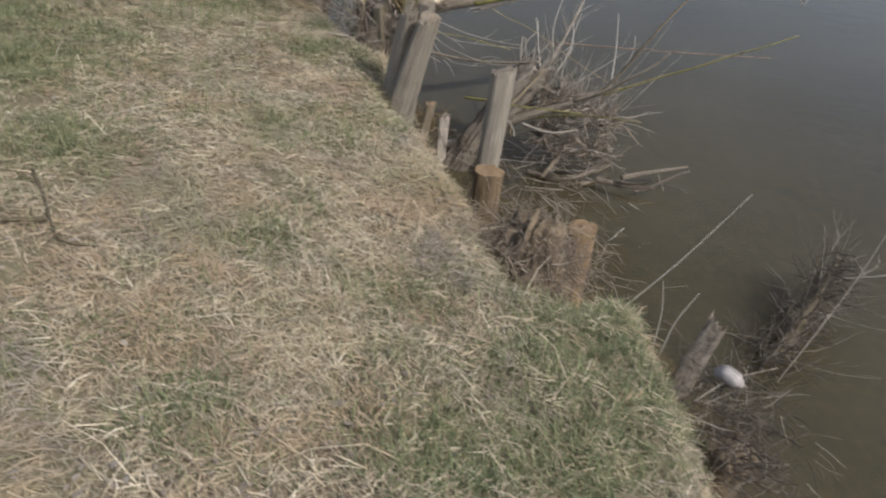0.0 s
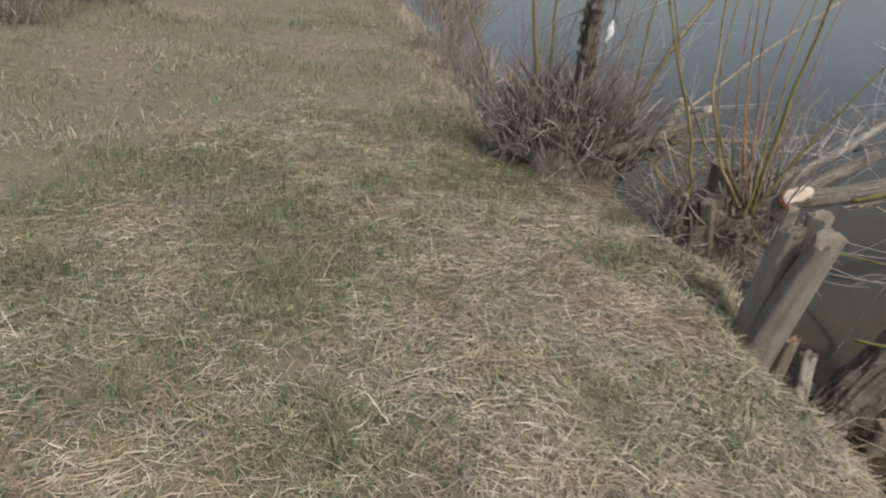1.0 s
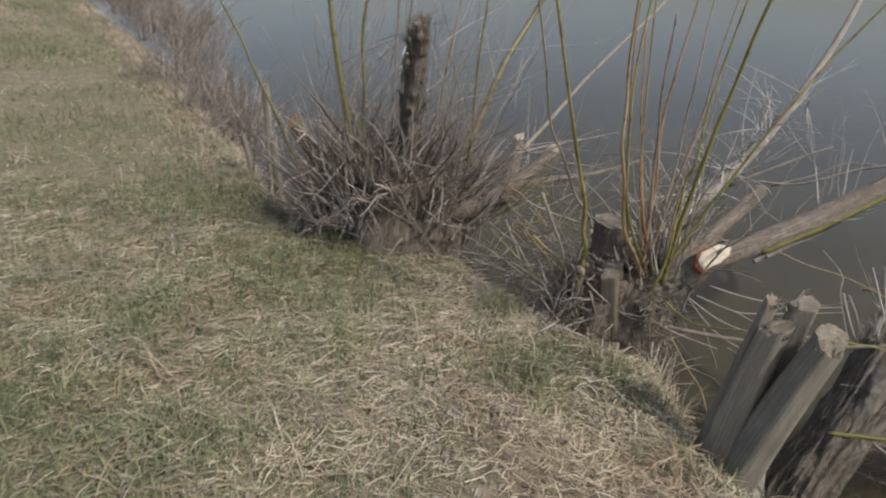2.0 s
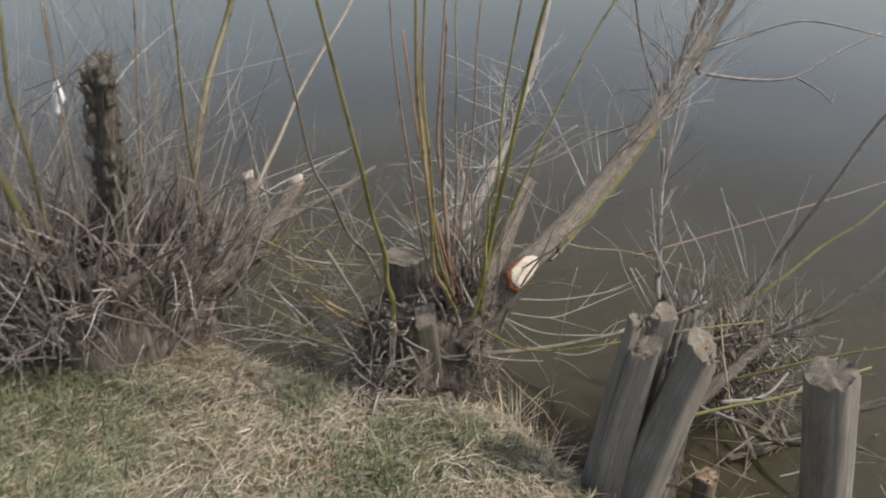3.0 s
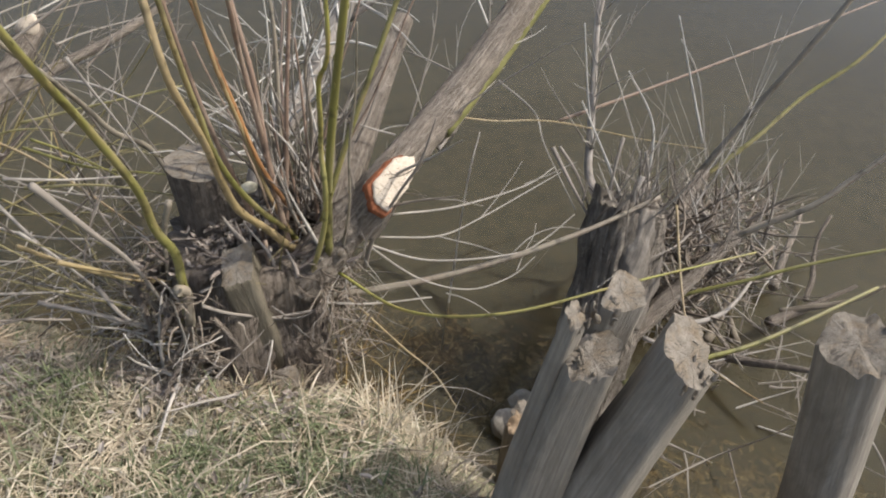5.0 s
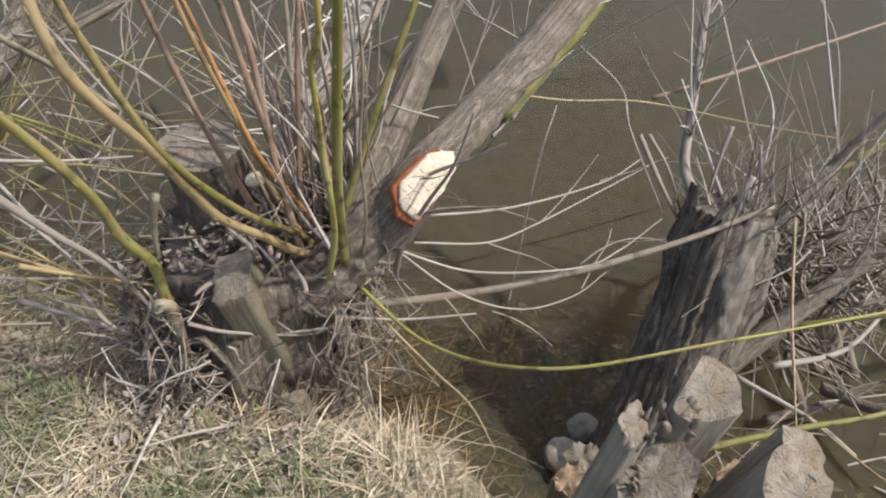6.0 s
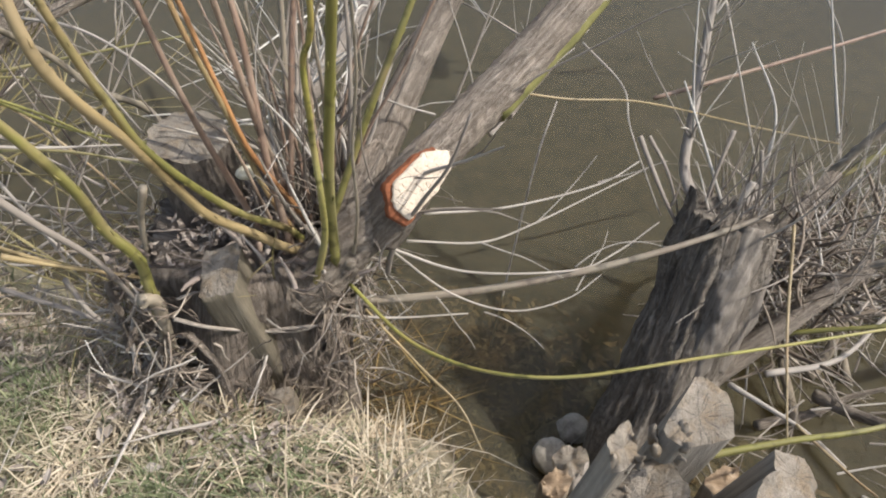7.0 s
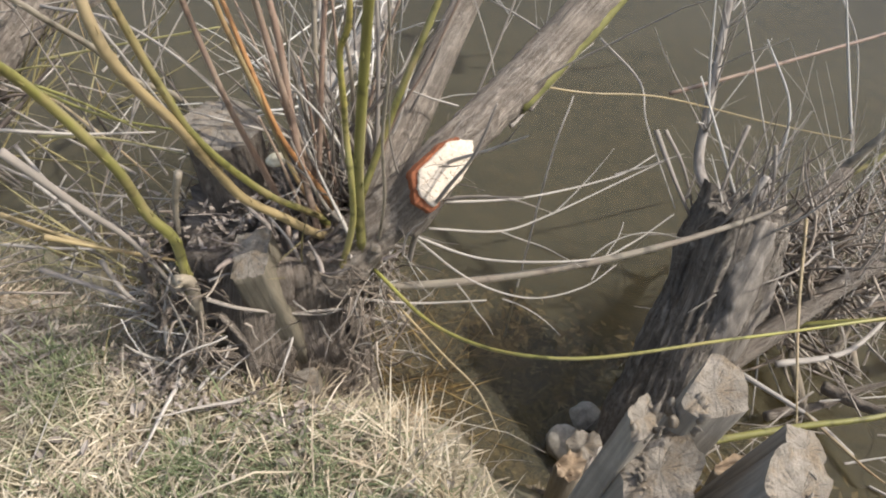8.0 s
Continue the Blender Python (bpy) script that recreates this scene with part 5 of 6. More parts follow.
    for m, a, b, c, r in (
            (M_SHOOT, (1.40, 3.67, 0.04), (1.84, 3.56, 0.35), (2.25, 3.48, 0.63), 0.010),
            (M_GREYSHOOT, (1.38, 3.69, 0.04), (1.60, 3.56, 0.56), (1.80, 3.45, 1.04), 0.014),
            (M_GREYSHOOT, (1.16, 3.42, 0.02), (1.38, 3.21, 0.21), (1.56, 3.18, 0.45), 0.013),
            (M_SHOOT, (0.95, 3.45, -0.15), (1.15, 3.25, 0.02), (1.45, 3.05, 0.12), 0.008)):
        stem("shoot", t, m, curve3(a, b, c, 1.15, 7), r * .85, r * .4, 8, .08, rnd.random() * 9)
    for pts, r, m in (([(0.97, 3.50, 0.18), (0.87, 3.37, 0.06), (0.80, 3.27, -0.02), (0.75, 3.19, -0.09)], .004, M_YELLOW),
                      ([(0.86, 4.18, 0.32), (0.88, 4.02, 0.27), (0.83, 3.91, 0.22), (0.80, 3.72, 0.10)], .003, M_PALETWIG),
                      ([(0.79, 3.84, 0.26), (0.80, 3.75, 0.17), (0.84, 3.68, 0.06)], .007, M_TWIG), ([(0.81, 3.83, 0.26), (0.83, 3.76, 0.19), (0.86, 3.70, 0.06)], .005, M_TWIG),
                      ([(0.97, 3.73, 0.29), (0.92, 3.70, 0.21), (0.87, 3.66, 0.08)], .006, M_TWIG), ([(0.98, 3.64, 0.20), (0.95, 3.63, 0.15), (0.94, 3.61, 0.06)], .010, M_PALETWIG),
                      ([(1.01, 3.67, 0.26), (1.00, 3.63, 0.18), (0.97, 3.59, 0.06)], .005, M_TWIG), ([(1.15, 4.01, 0.45), (1.12, 3.86, 0.30), (1.10, 3.66, 0.06)], .003, M_PALETWIG),
                      ([(1.55, 4.00, 0.38), (1.54, 3.88, 0.27), (1.42, 3.69, 0.06)], .003, M_PALETWIG), ([(0.50, 3.23, -0.02), (0.67, 3.16, 0.02), (0.84, 3.09, 0.05), (1.2, 3.0, 0.12)], .008, M_SHOOT),
                      ([(0.80, 3.38, -0.16), (0.85, 3.21, -0.15), (0.86, 3.10, -0.15)], .007, M_PALETWIG), ([(0.90, 3.36, -0.16), (1.09, 3.31, -0.16), (1.26, 3.33, -0.11)], .009, M_PALETWIG),
                      ([(0.83, 3.22, -0.13), (0.83, 3.08, -0.12), (0.84, 3.02, -0.12)], .004, M_YELLOW)):
        stem("low_stem", t, m, pts, r, r * .5, 7, .1, rnd.random() * 9)
    stem("side_branch", t, M_BARK, [(0.74, 3.50, -0.22), (1.1, 3.60, -0.06), (1.40, 3.68, 0.05)], 0.04, 0.02, 12, .12, 3)
    stem("side_branch", t, M_BARK, [(0.74, 3.44, -0.25), (1.0, 3.42, -0.08), (1.2, 3.40, 0.04)], 0.035, 0.018, 12, .12, 5)

    clumps = [Vector((0.98 + .5 * rnd.random(), 3.38 + .30 * rnd.random(), -.40 + .46 * rnd.random())) for _ in range(16)]

    def root():
        return rnd.choice(clumps) + Vector((rnd.gauss(0, .05), rnd.gauss(0, .05), rnd.gauss(0, .03)))
    for k in range(9):
        p = Vector((1.02 + .09 * k, 3.30 + .14 * rnd.random(), -.50 + .10 * rnd.random()))
        stem("drift_limb", t, rnd.choice((M_STUB, M_BARK, M_STUMP)), wander(p, (rnd.gauss(.6, .5), rnd.gauss(.1, .6), rnd.gauss(.15, .15)), rnd.uniform(.25, .5), .12, 4), rnd.uniform(.010, .020), .006, 9, .2, k * 1.3)
    twig_mass(t, "dead_brush", M_FIBRE, 420, root, lambda: (rnd.gauss(.2, .8), rnd.gauss(.0, .7), rnd.gauss(.35, .5)), lambda: rnd.uniform(.04, .20), lambda: rnd.uniform(.003, .009), .35, 4, "tangle of brown dead twigs")
    twig_mass(t, "grey_brush", M_TWIG, 270, root, lambda: (rnd.gauss(.3, .7), rnd.gauss(.0, .6), rnd.gauss(.5, .5)), lambda: rnd.uniform(.06, .34), lambda: rnd.uniform(.002, .006), .3, 4, "tangle of dead grey twigs")
    twig_mass(t, "crown_brush", M_TWIG, 36, lambda: Vector((.93 + rnd.gauss(0, .07), 3.64 + rnd.gauss(0, .05), .12)), lambda: (rnd.gauss(0, .35), rnd.gauss(.1, .35), 1), lambda: rnd.uniform(.06, .3), lambda: rnd.uniform(.002, .005), .2, 5, "short dead twigs on the broken top")
    twig_mass(t, "twig_spray", M_PALETWIG, 20, root, lambda: (rnd.gauss(.5, .6), rnd.gauss(.3, .5), rnd.gauss(.7, .35)), lambda: rnd.uniform(.3, .8), lambda: rnd.uniform(.0015, .003), .12, 4, "long thin bleached twigs")
    twig_mass(t, "drift_brush", M_TWIG, 90, lambda: Vector((1.2 + rnd.gauss(0, .3), 3.32 + rnd.gauss(0, .2), -0.52 + abs(rnd.gauss(0, .10)))), lambda: (rnd.gauss(0, 1), rnd.gauss(0, 1), rnd.gauss(.05, .15)), lambda: rnd.uniform(.1, .4), lambda: rnd.uniform(.002, .005), .15, 4, "pale drift twigs at the water line")


rotten_trunk()


# ---- dead plant in the water near the bank's bulge ----


def water_brush():
    t = thing("dead_shrub", (2.2, 1.7, -0.6), "dead dark shrub standing in shallow water", "shrub")
    s = Shape()
    lo, hi = Vector((2.164, 1.675, -0.651)), Vector((2.688, 2.432, -0.162))
    s.tube([lo, lo.lerp(hi, .5) + Vector((.02, 0, .02)), hi], [0.038, 0.032, 0.012], 14, 24, .5, 2, (3.0, 20.0))
    part("stem", s, M_DARKBARK, t)
    twig_mass(t, "dead_brush", M_DARKTWIG, 640, lambda: lo.lerp(hi, rnd.random()) + Vector((rnd.gauss(0, .06), rnd.gauss(0, .06), rnd.gauss(0, .05))), lambda: (rnd.gauss(.3, .7), rnd.gauss(.2, .7), rnd.gauss(.4, .5)), lambda: rnd.uniform(.05, .26), lambda: rnd.uniform(.0018, .005), .5, 4, "dark matted twigs")
    twig_mass(t, "grey_brush", M_TWIG, 40, lambda: lo.lerp(hi, rnd.random()), lambda: (rnd.gauss(.4, .7), rnd.gauss(.1, .7), rnd.gauss(.4, .4)), lambda: rnd.uniform(.2, .6), lambda: rnd.uniform(.0012, .0028), .35, 4, "thin grey twigs")
    u = thing("splintered_board", (1.56, 1.05, -0.2), "grey splintered board leaning out of the bank", "board")
    ring_post(u, [(1.54, 0.98, -0.26), (1.60, 1.10, -0.08), (1.68, 1.22, 0.06)], (0.014, 0.012), 81, M_ROT, .06, (0.0, 0.03), 4, 28, 14, 3.2)
    s = Shape()
    s.tube([(1.69, 1.08, -0.05), (1.72, 1.06, -0.03), (1.75, 1.035, -0.03), (1.775, 1.015, -0.035)], [0.016, 0.036, 0.032, 0.008], 18, 12, .15, 3)
    single("pale_shell", s, M_SHELL, "pale striped shell caught on twigs", "shell")
    v = thing("bank_roots", (1.75, 0.95, -0.2), "dark matted roots under the bank's lip", "roots")
    coarse_stump(v, (1.74, 0.82), 0.10, -0.15, 4.0, M_SOIL, "earth")
    twig_mass(v, "root_mat", M_DARKTWIG, 420, lambda: Vector((1.76 + rnd.gauss(0, .10), 0.90 + rnd.gauss(0, .17), -.13 + rnd.gauss(0, .04))), lambda: (rnd.gauss(.4, .7), rnd.gauss(0, .7), rnd.gauss(0, .5)), lambda: rnd.uniform(.04, .17), lambda: rnd.uniform(.0015, .004), .5, 4)
    twig_mass(v, "root_fringe", M_TWIG, 60, lambda: Vector((1.70 + rnd.gauss(0, .10), 0.90 + rnd.gauss(0, .17), -.10 + rnd.gauss(0, .04))), lambda: (rnd.gauss(.5, .6), rnd.gauss(.2, .6), rnd.gauss(.1, .5)), lambda: rnd.uniform(.06, .22), lambda: rnd.uniform(.001, .0022), .5, 4)
    for k, pts in enumerate(([(1.34, 1.33, -.06), (1.55, 1.48, .16), (1.77, 1.65, .43)], [(1.48, 1.10, -.04), (1.50, 1.14, .10), (1.56, 1.20, .20)], [(1.46, 1.14, -.04), (1.46, 1.2, .08), (1.44, 1.26, .18)], [(1.62, .98, -.12), (1.74, 1.05, -.04), (1.90, 1.10, .02)], [(2.281, 1.675, -0.488), (2.572, 2.024, -0.022), (2.805, 2.374, 0.618)])):
        stem("root_shoot", v, M_PALETWIG, pts, .0026, .0012, 6, .1, k * 1.7)


water_brush()

# ---- earth clump on the eroded bank ----


def root_clump():
    t = thing("root_clump", (1.0, 1.75, -0.2), "eroded clump of brown earth and matted roots", "earth clump")
    s = Shape()
    for k in range(15):
        u = k / 14 * math.pi / 2
        for j in range(36):
            a = 6.2832 * j / 36
            q = Vector((math.cos(a) * 1.6, math.sin(a) * 1.6, u * 1.5))
            f = 1 + .30 * noise.noise(q) + .20 * noise.noise(q * 3) + .12 * noise.noise(q * 8)
            s.v.append(Vector((0.97 + .29 * math.cos(u) * math.cos(a) * f, 1.66 + .30 * math.cos(u) * math.sin(a) * f, -0.62 + .60 * math.sin(u) ** .7 * f)))
    for k in range(14):
        for j in range(36):
            j2 = (j + 1) % 36
            s.f.append((k * 36 + j, k * 36 + j2, k * 36 + 36 + j2, k * 36 + 36 + j))
            s.uv.extend(((j * .02, k * .02),) * 4)
    part("earth", s, M_SOIL, t)
    twig_mass(t, "root_mat", M_FIBRE, 1700, lambda: Vector((0.97 + rnd.gauss(0, .15), 1.68 + rnd.gauss(0, .16), -.07 + rnd.gauss(0, .07))), lambda: (rnd.gauss(0, .7), rnd.gauss(-.2, .7), rnd.gauss(-.1, .5)), lambda: rnd.uniform(.05, .2), lambda: rnd.uniform(.001, .0035), .5, 4, "hanging rootlets")
    s = Shape()
    for _ in range(1500):
        chip(s, Vector((0.98 + rnd.gauss(0, .14), 1.68 + rnd.gauss(0, .15), -.05 + rnd.gauss(0, .05))), rnd.uniform(.004, .010))
    tagged(part("earth_crumble", s, M_SOIL, t, "crumbled earth"), kind="stuff")


root_clump()

# ---- grass ----


def blades(name, count, place, length, width, lean, material, label, seed, sink=0.01):
    """Many bent blades as one mesh; place(n) gives x, y; lean 0 is upright, 1 lies flat."""
    g = np.random.default_rng(seed)
    x, y = place(g, count)
    n = len(x)
    z = height(x, y) - sink
    L = length(g, n, x, y)
    w = width(g, n)
    az = g.uniform(0, 2 * np.pi, n)
    tilt = lean(g, n)
    d = np.stack([np.cos(az), np.sin(az)], -1)
    sd = np.stack([-d[:, 1], d[:, 0]], -1)
    v = np.zeros((n, 7, 3), np.float32)
    for k, u in enumerate((0.0, 0.4, 0.75, 1.0)):
        bend = tilt * (0.35 + 0.65 * u)
        out, up = np.sin(bend * np.pi / 2) * L * u, np.cos(bend * np.pi / 2) * L * u
        ww = w * (0.9, 1.0, 0.7, 0.0)[k]
        for q, e in enumerate((-1, 1) if k < 3 else (0,)):
            i = 2 * k + q
            v[:, i, 0] = x + d[:, 0] * out + sd[:, 0] * ww * e
            v[:, i, 1] = y + d[:, 1] * out + sd[:, 1] * ww * e
            v[:, i, 2] = z + up
    base = (np.arange(n) * 7)[:, None]
    me = bpy.data.meshes.new(name)
    loops = np.concatenate([base + [0, 1, 3, 2], base + [2, 3, 5, 4], base + [4, 5, 6]], 1)
    me.vertices.add(n * 7)
    me.vertices.foreach_set("co", v.ravel())
    me.loops.add(n * 11)
    me.loops.foreach_set("vertex_index", loops.ravel().astype(np.int32))
    me.polygons.add(n * 3)
    starts = (np.arange(n) * 11)[:, None] + [0, 4, 8]
    me.polygons.foreach_set("loop_start", starts.ravel().astype(np.int32))
    me.update(calc_edges=True)
    me.materials.append(material)
    return tagged(new(name, me), label, "grass", kind="stuff")


def scatter(x0, x1, y0, y1, inland, patch=None):
    def pick(g, n):
        xs, ys, got = [], [], 0
        while got < n:
            x, y = g.uniform(x0, x1, n), g.uniform(y0, y1, n)
            keep = shore(x, y) > inland + 0.03 * g.normal(size=n)
            if patch is not None:
                keep &= g.uniform(size=n) < patch(x, y)
            xs.append(x[keep])
            ys.append(y[keep])
            got += keep.sum()
        return np.concatenate(xs)[:n], np.concatenate(ys)[:n]
    return pick


LUSH = ((1.30, 0.90, 0.30), (1.10, 0.45, 0.22), (-1.09, 1.60, 0.20), (-2.65, 1.80, 0.24), (0.75, 0.35, 0.20), (-3.1, 3.1, 0.4), (-2.3, 5.0, 0.35), (-0.1, 1.25, 0.13), (0.0, 0.3, 0.16), (-0.55, 3.45, 0.16), (-1.5, 4.2, 0.3), (-0.62, 3.93, 0.09), (-0.24, 3.46, 0.05), (-0.42, 3.62, 0.05), (-1.75, 2.2, 0.22), (-2.2, 2.9, 0.25))


def lush_places(g, n):
    """Blades gathered in the lush spots of the bank, thinning out round them."""
    size = np.array([r ** 1.5 for _, _, r in LUSH])
    k = g.choice(len(LUSH), n, p=size / size.sum())
    c = np.array(LUSH)[k]
    x, y = c[:, 0] + g.normal(size=n) * c[:, 2] * .6, c[:, 1] + g.normal(size=n) * c[:, 2] * .6
    lump = np.sin(x * 31 + 2 * np.sin(y * 23)) * np.sin(y * 29 + 2 * np.sin(x * 19))
    keep = (shore(x, y) > 0.0) & (g.uniform(size=n) < 0.45 + 0.55 * lump)
    return x[keep], y[keep]


def green_patch(x, y):
    a = wave(x, y, 2.1, 1.9) + 0.6 * wave(x, y, 4.7, 0.3) + 0.4 * wave(x, y, 8.3, 2.3)
    edge = np.exp(-(shore(x, y) / 0.2) ** 2)
    lush = 0.0
    for cx, cy, r in LUSH:
        lush = lush + np.exp(-((x - cx) ** 2 + (y - cy) ** 2) / r ** 2)
    return np.clip(0.10 + 0.55 * np.clip(a - 0.1, 0, 1) + 0.15 * edge + 0.38 * np.clip(-x - 0.6, 0, 1) + 0.8 * lush, 0, 1)


def cover(x, y):
    """Share of straw left where feet have worn the turf thin."""
    worn = 0.0
    for cx, cy, r in ((-0.90, 0.76, 0.24), (-1.96, 1.46, 0.22), (-1.45, 1.85, 0.26), (-1.85, 2.5, 0.3), (-0.75, 2.75, 0.2), (-2.4, 0.9, 0.3)):
        worn = worn + np.exp(-((x - cx) ** 2 + (y - cy) ** 2) / r ** 2)
    return np.clip(1.0 - 0.8 * worn, 0.15, 1.0)


def lengths(lo, hi):
    return lambda g, n, x, y: g.uniform(lo, hi, n)


def tufts(x0, x1, y0, y1, inland, number, spread, seed, green=True):
    """Blades gathered round tuft centres."""
    def pick(g, n):
        cx, cy = scatter(x0, x1, y0, y1, inland, green_patch if green else None)(np.random.default_rng(seed), number)
        size = g.uniform(0.4, 1.6, number) * spread
        k = g.choice(number, n, p=size / size.sum())
        return cx[k] + g.normal(size=n) * size[k], cy[k] + g.normal(size=n) * size[k]
    return pick


def straws(name, count, place, length, width, rise, material, label, seed):
    """Loose straight straws with a slight kink, lying criss-cross on the ground, as one mesh."""
    g = np.random.default_rng(seed)
    x, y = place(g, count)
    n = len(x)
    az = g.uniform(0, 2 * np.pi, n)
    L = g.uniform(*length, n)
    w = g.uniform(*width, n)
    kink = g.normal(0, 0.25, n)
    pitch, roll = g.normal(0.04, 0.13, n), g.uniform(-0.9, 0.9, n)
    v = np.zeros((n, 6, 3), np.float32)
    px, py = x, y
    h = height(x, y) + g.uniform(*rise, n)
    for k in range(3):
        if k:
            a = az + (kink if k == 2 else 0)
            px, py = px + np.cos(a) * L / 2, py + np.sin(a) * L / 2
            h = h + np.sin(pitch * (1 if k == 1 else -0.6)) * L / 2
        a = az + kink * 0.5 * k
        ww = w * (0.8, 1.0, 0.45)[k]
        for q, e in enumerate((-1, 1)):
            v[:, 2 * k + q, 0] = px - np.sin(a) * ww * e * np.cos(roll)
            v[:, 2 * k + q, 1] = py + np.cos(a) * ww * e * np.cos(roll)
            v[:, 2 * k + q, 2] = np.maximum(h, height(px, py) + 0.001) + ww * e * np.sin(roll)
    base = (np.arange(n) * 6)[:, None]
    loops = np.concatenate([base + [0, 1, 3, 2], base + [2, 3, 5, 4]], 1)
    me = bpy.data.meshes.new(name)
    me.vertices.add(n * 6)
    me.vertices.foreach_set("co", v.ravel())
    me.loops.add(n * 8)
    me.loops.foreach_set("vertex_index", loops.ravel().astype(np.int32))
    me.polygons.add(n * 2)
    me.polygons.foreach_set("loop_start", (np.arange(n * 2) * 4).astype(np.int32))
    me.update(calc_edges=True)
    me.materials.append(material)
    return tagged(new(name, me), label, "grass", kind="stuff")


def build_grass():
    flat = lambda g, n: np.clip(g.normal(0.99, 0.02, n), 0.93, 1.03)
    half = lambda g, n: np.clip(g.normal(0.86, 0.13, n), 0.2, 1.0)
    up = lambda g, n: np.clip(g.normal(0.45, 0.22, n), 0.0, 1.0)
    thin = lambda a, b: (lambda g, n: g.uniform(a, b, n))
    near = (-3.4, 1.8, -0.5, 5.0)
    straws("straw", 112000, scatter(*near, 0.0, cover), (0.025, 0.10), (0.0007, 0.0021), (0.002, 0.030), M_STRAW, "mat of pale dry straw on the bank", 1)
    blades("dry_grass", 60000, tufts(*near, -0.02, 900, 0.06, 11, False), lengths(0.02, 0.065), thin(0.0007, 0.0017), half, M_STRAW, "short dry bleached grass in clumps", 2)
    blades("green_grass", 62000, tufts(*near, 0.0, 620, 0.07, 12), lengths(0.03, 0.10), thin(0.0007, 0.0018), up, M_GRASS, "green spring grass in tufts", 3)
    straws("short_grass", 44000, scatter(*near, 0.0, lambda x, y: 0.05 + 0.95 * green_patch(x, y) ** 1.5), (0.02, 0.075), (0.0007, 0.0017), (0.006, 0.034), M_GRASS, "short green grass among the straw", 7)
    blades("lush_grass", 34000, lush_places, lengths(0.035, 0.11), thin(0.0008, 0.0019), up, M_GRASS, "thicker green grass tufts on the bank", 17)
    blades("standing_straw", 9000, tufts(-0.65, 0.75, 0.55, 2.4, 0.0, 130, 0.07, 18, False), lengths(0.04, 0.12), thin(0.0008, 0.0018), half, M_STRAW, "standing pale dry grass near the bank edge", 19)
    blades("foot_straw", 1300, tufts(-0.75, 0.06, 3.62, 4.02, -0.06, 60, 0.05, 26, False), lengths(0.04, 0.13), thin(0.0008, 0.0018), half, M_STRAW, "dry grass caught round the willow stool", 27)
    beyond = lambda x, y: ((x + 0.25 * wave(x, y, 3.0, 0.7) < -3.2) | (y > 4.9) | (y + 0.25 * wave(x, y, 3.0, 1.7) < -0.3)) * np.clip(2.2 / (1 + 0.22 * np.hypot(x, y - 1)), 0, 1)
    far = (-14.0, 3.0, -5.0, 22.0, 0.05)
    blades("far_dry_grass", 42000, scatter(*far, beyond), lengths(0.03, 0.10), thin(0.0012, 0.003), half, M_STRAW, "dry grass further along the bank", 10)
    blades("far_grass", 150000, scatter(*far, beyond), lengths(0.03, 0.09), thin(0.0012, 0.003), half, M_GRASS, "green grass further along the path", 5)
    blades("far_tufts", 62000, tufts(*far, 900, 0.22, 14), lengths(0.04, 0.14), thin(0.0012, 0.003), up, M_GRASS, "green tufts further along the path", 4)
    tall = lambda x, y: np.clip((x < -3.4) * 0.35 * np.clip(wave(x, y, 1.6, 0.4) + 0.3 * wave(x, y, 5.0, 1.0), 0, 1) + 1.6 * (y > 5.0) * np.exp(-((shore(x, y) - 0.18) / 0.22) ** 2), 0, 1)
    blades("tall_dry_grass", 15000, scatter(-10.0, -1.5, 2.0, 14.0, 0.0, tall), lengths(0.06, 0.22), thin(0.0012, 0.0028), half, M_STRAW, "tall dry grass tussocks along the path and bank edge", 24)
    blades("long_straw", 650, scatter(-3.0, 1.7, -0.4, 5.0, 0.03), lengths(0.12, 0.36), thin(0.0009, 0.0019), flat, M_STRAW, "long pale straws lying on the grass", 6, -0.014)
    blades("edge_straw", 110, tufts(-0.08, 0.14, 3.36, 3.50, -0.05, 5, 0.018, 16), lengths(0.08, 0.26), thin(0.0010, 0.0022), up, M_STRAW, "stiff pale straws at the bank's lip", 8)
    blades("edge_straw_tuft", 2200, scatter(-2.4, 1.8, -0.3, 5.4, -0.04, lambda x, y: np.exp(-((shore(x, y) - .02) / .06) ** 2)), lengths(0.03, 0.085), thin(0.0009, 0.002), half, M_STRAW, "dry grass hanging over the bank's lip", 9)


build_grass()


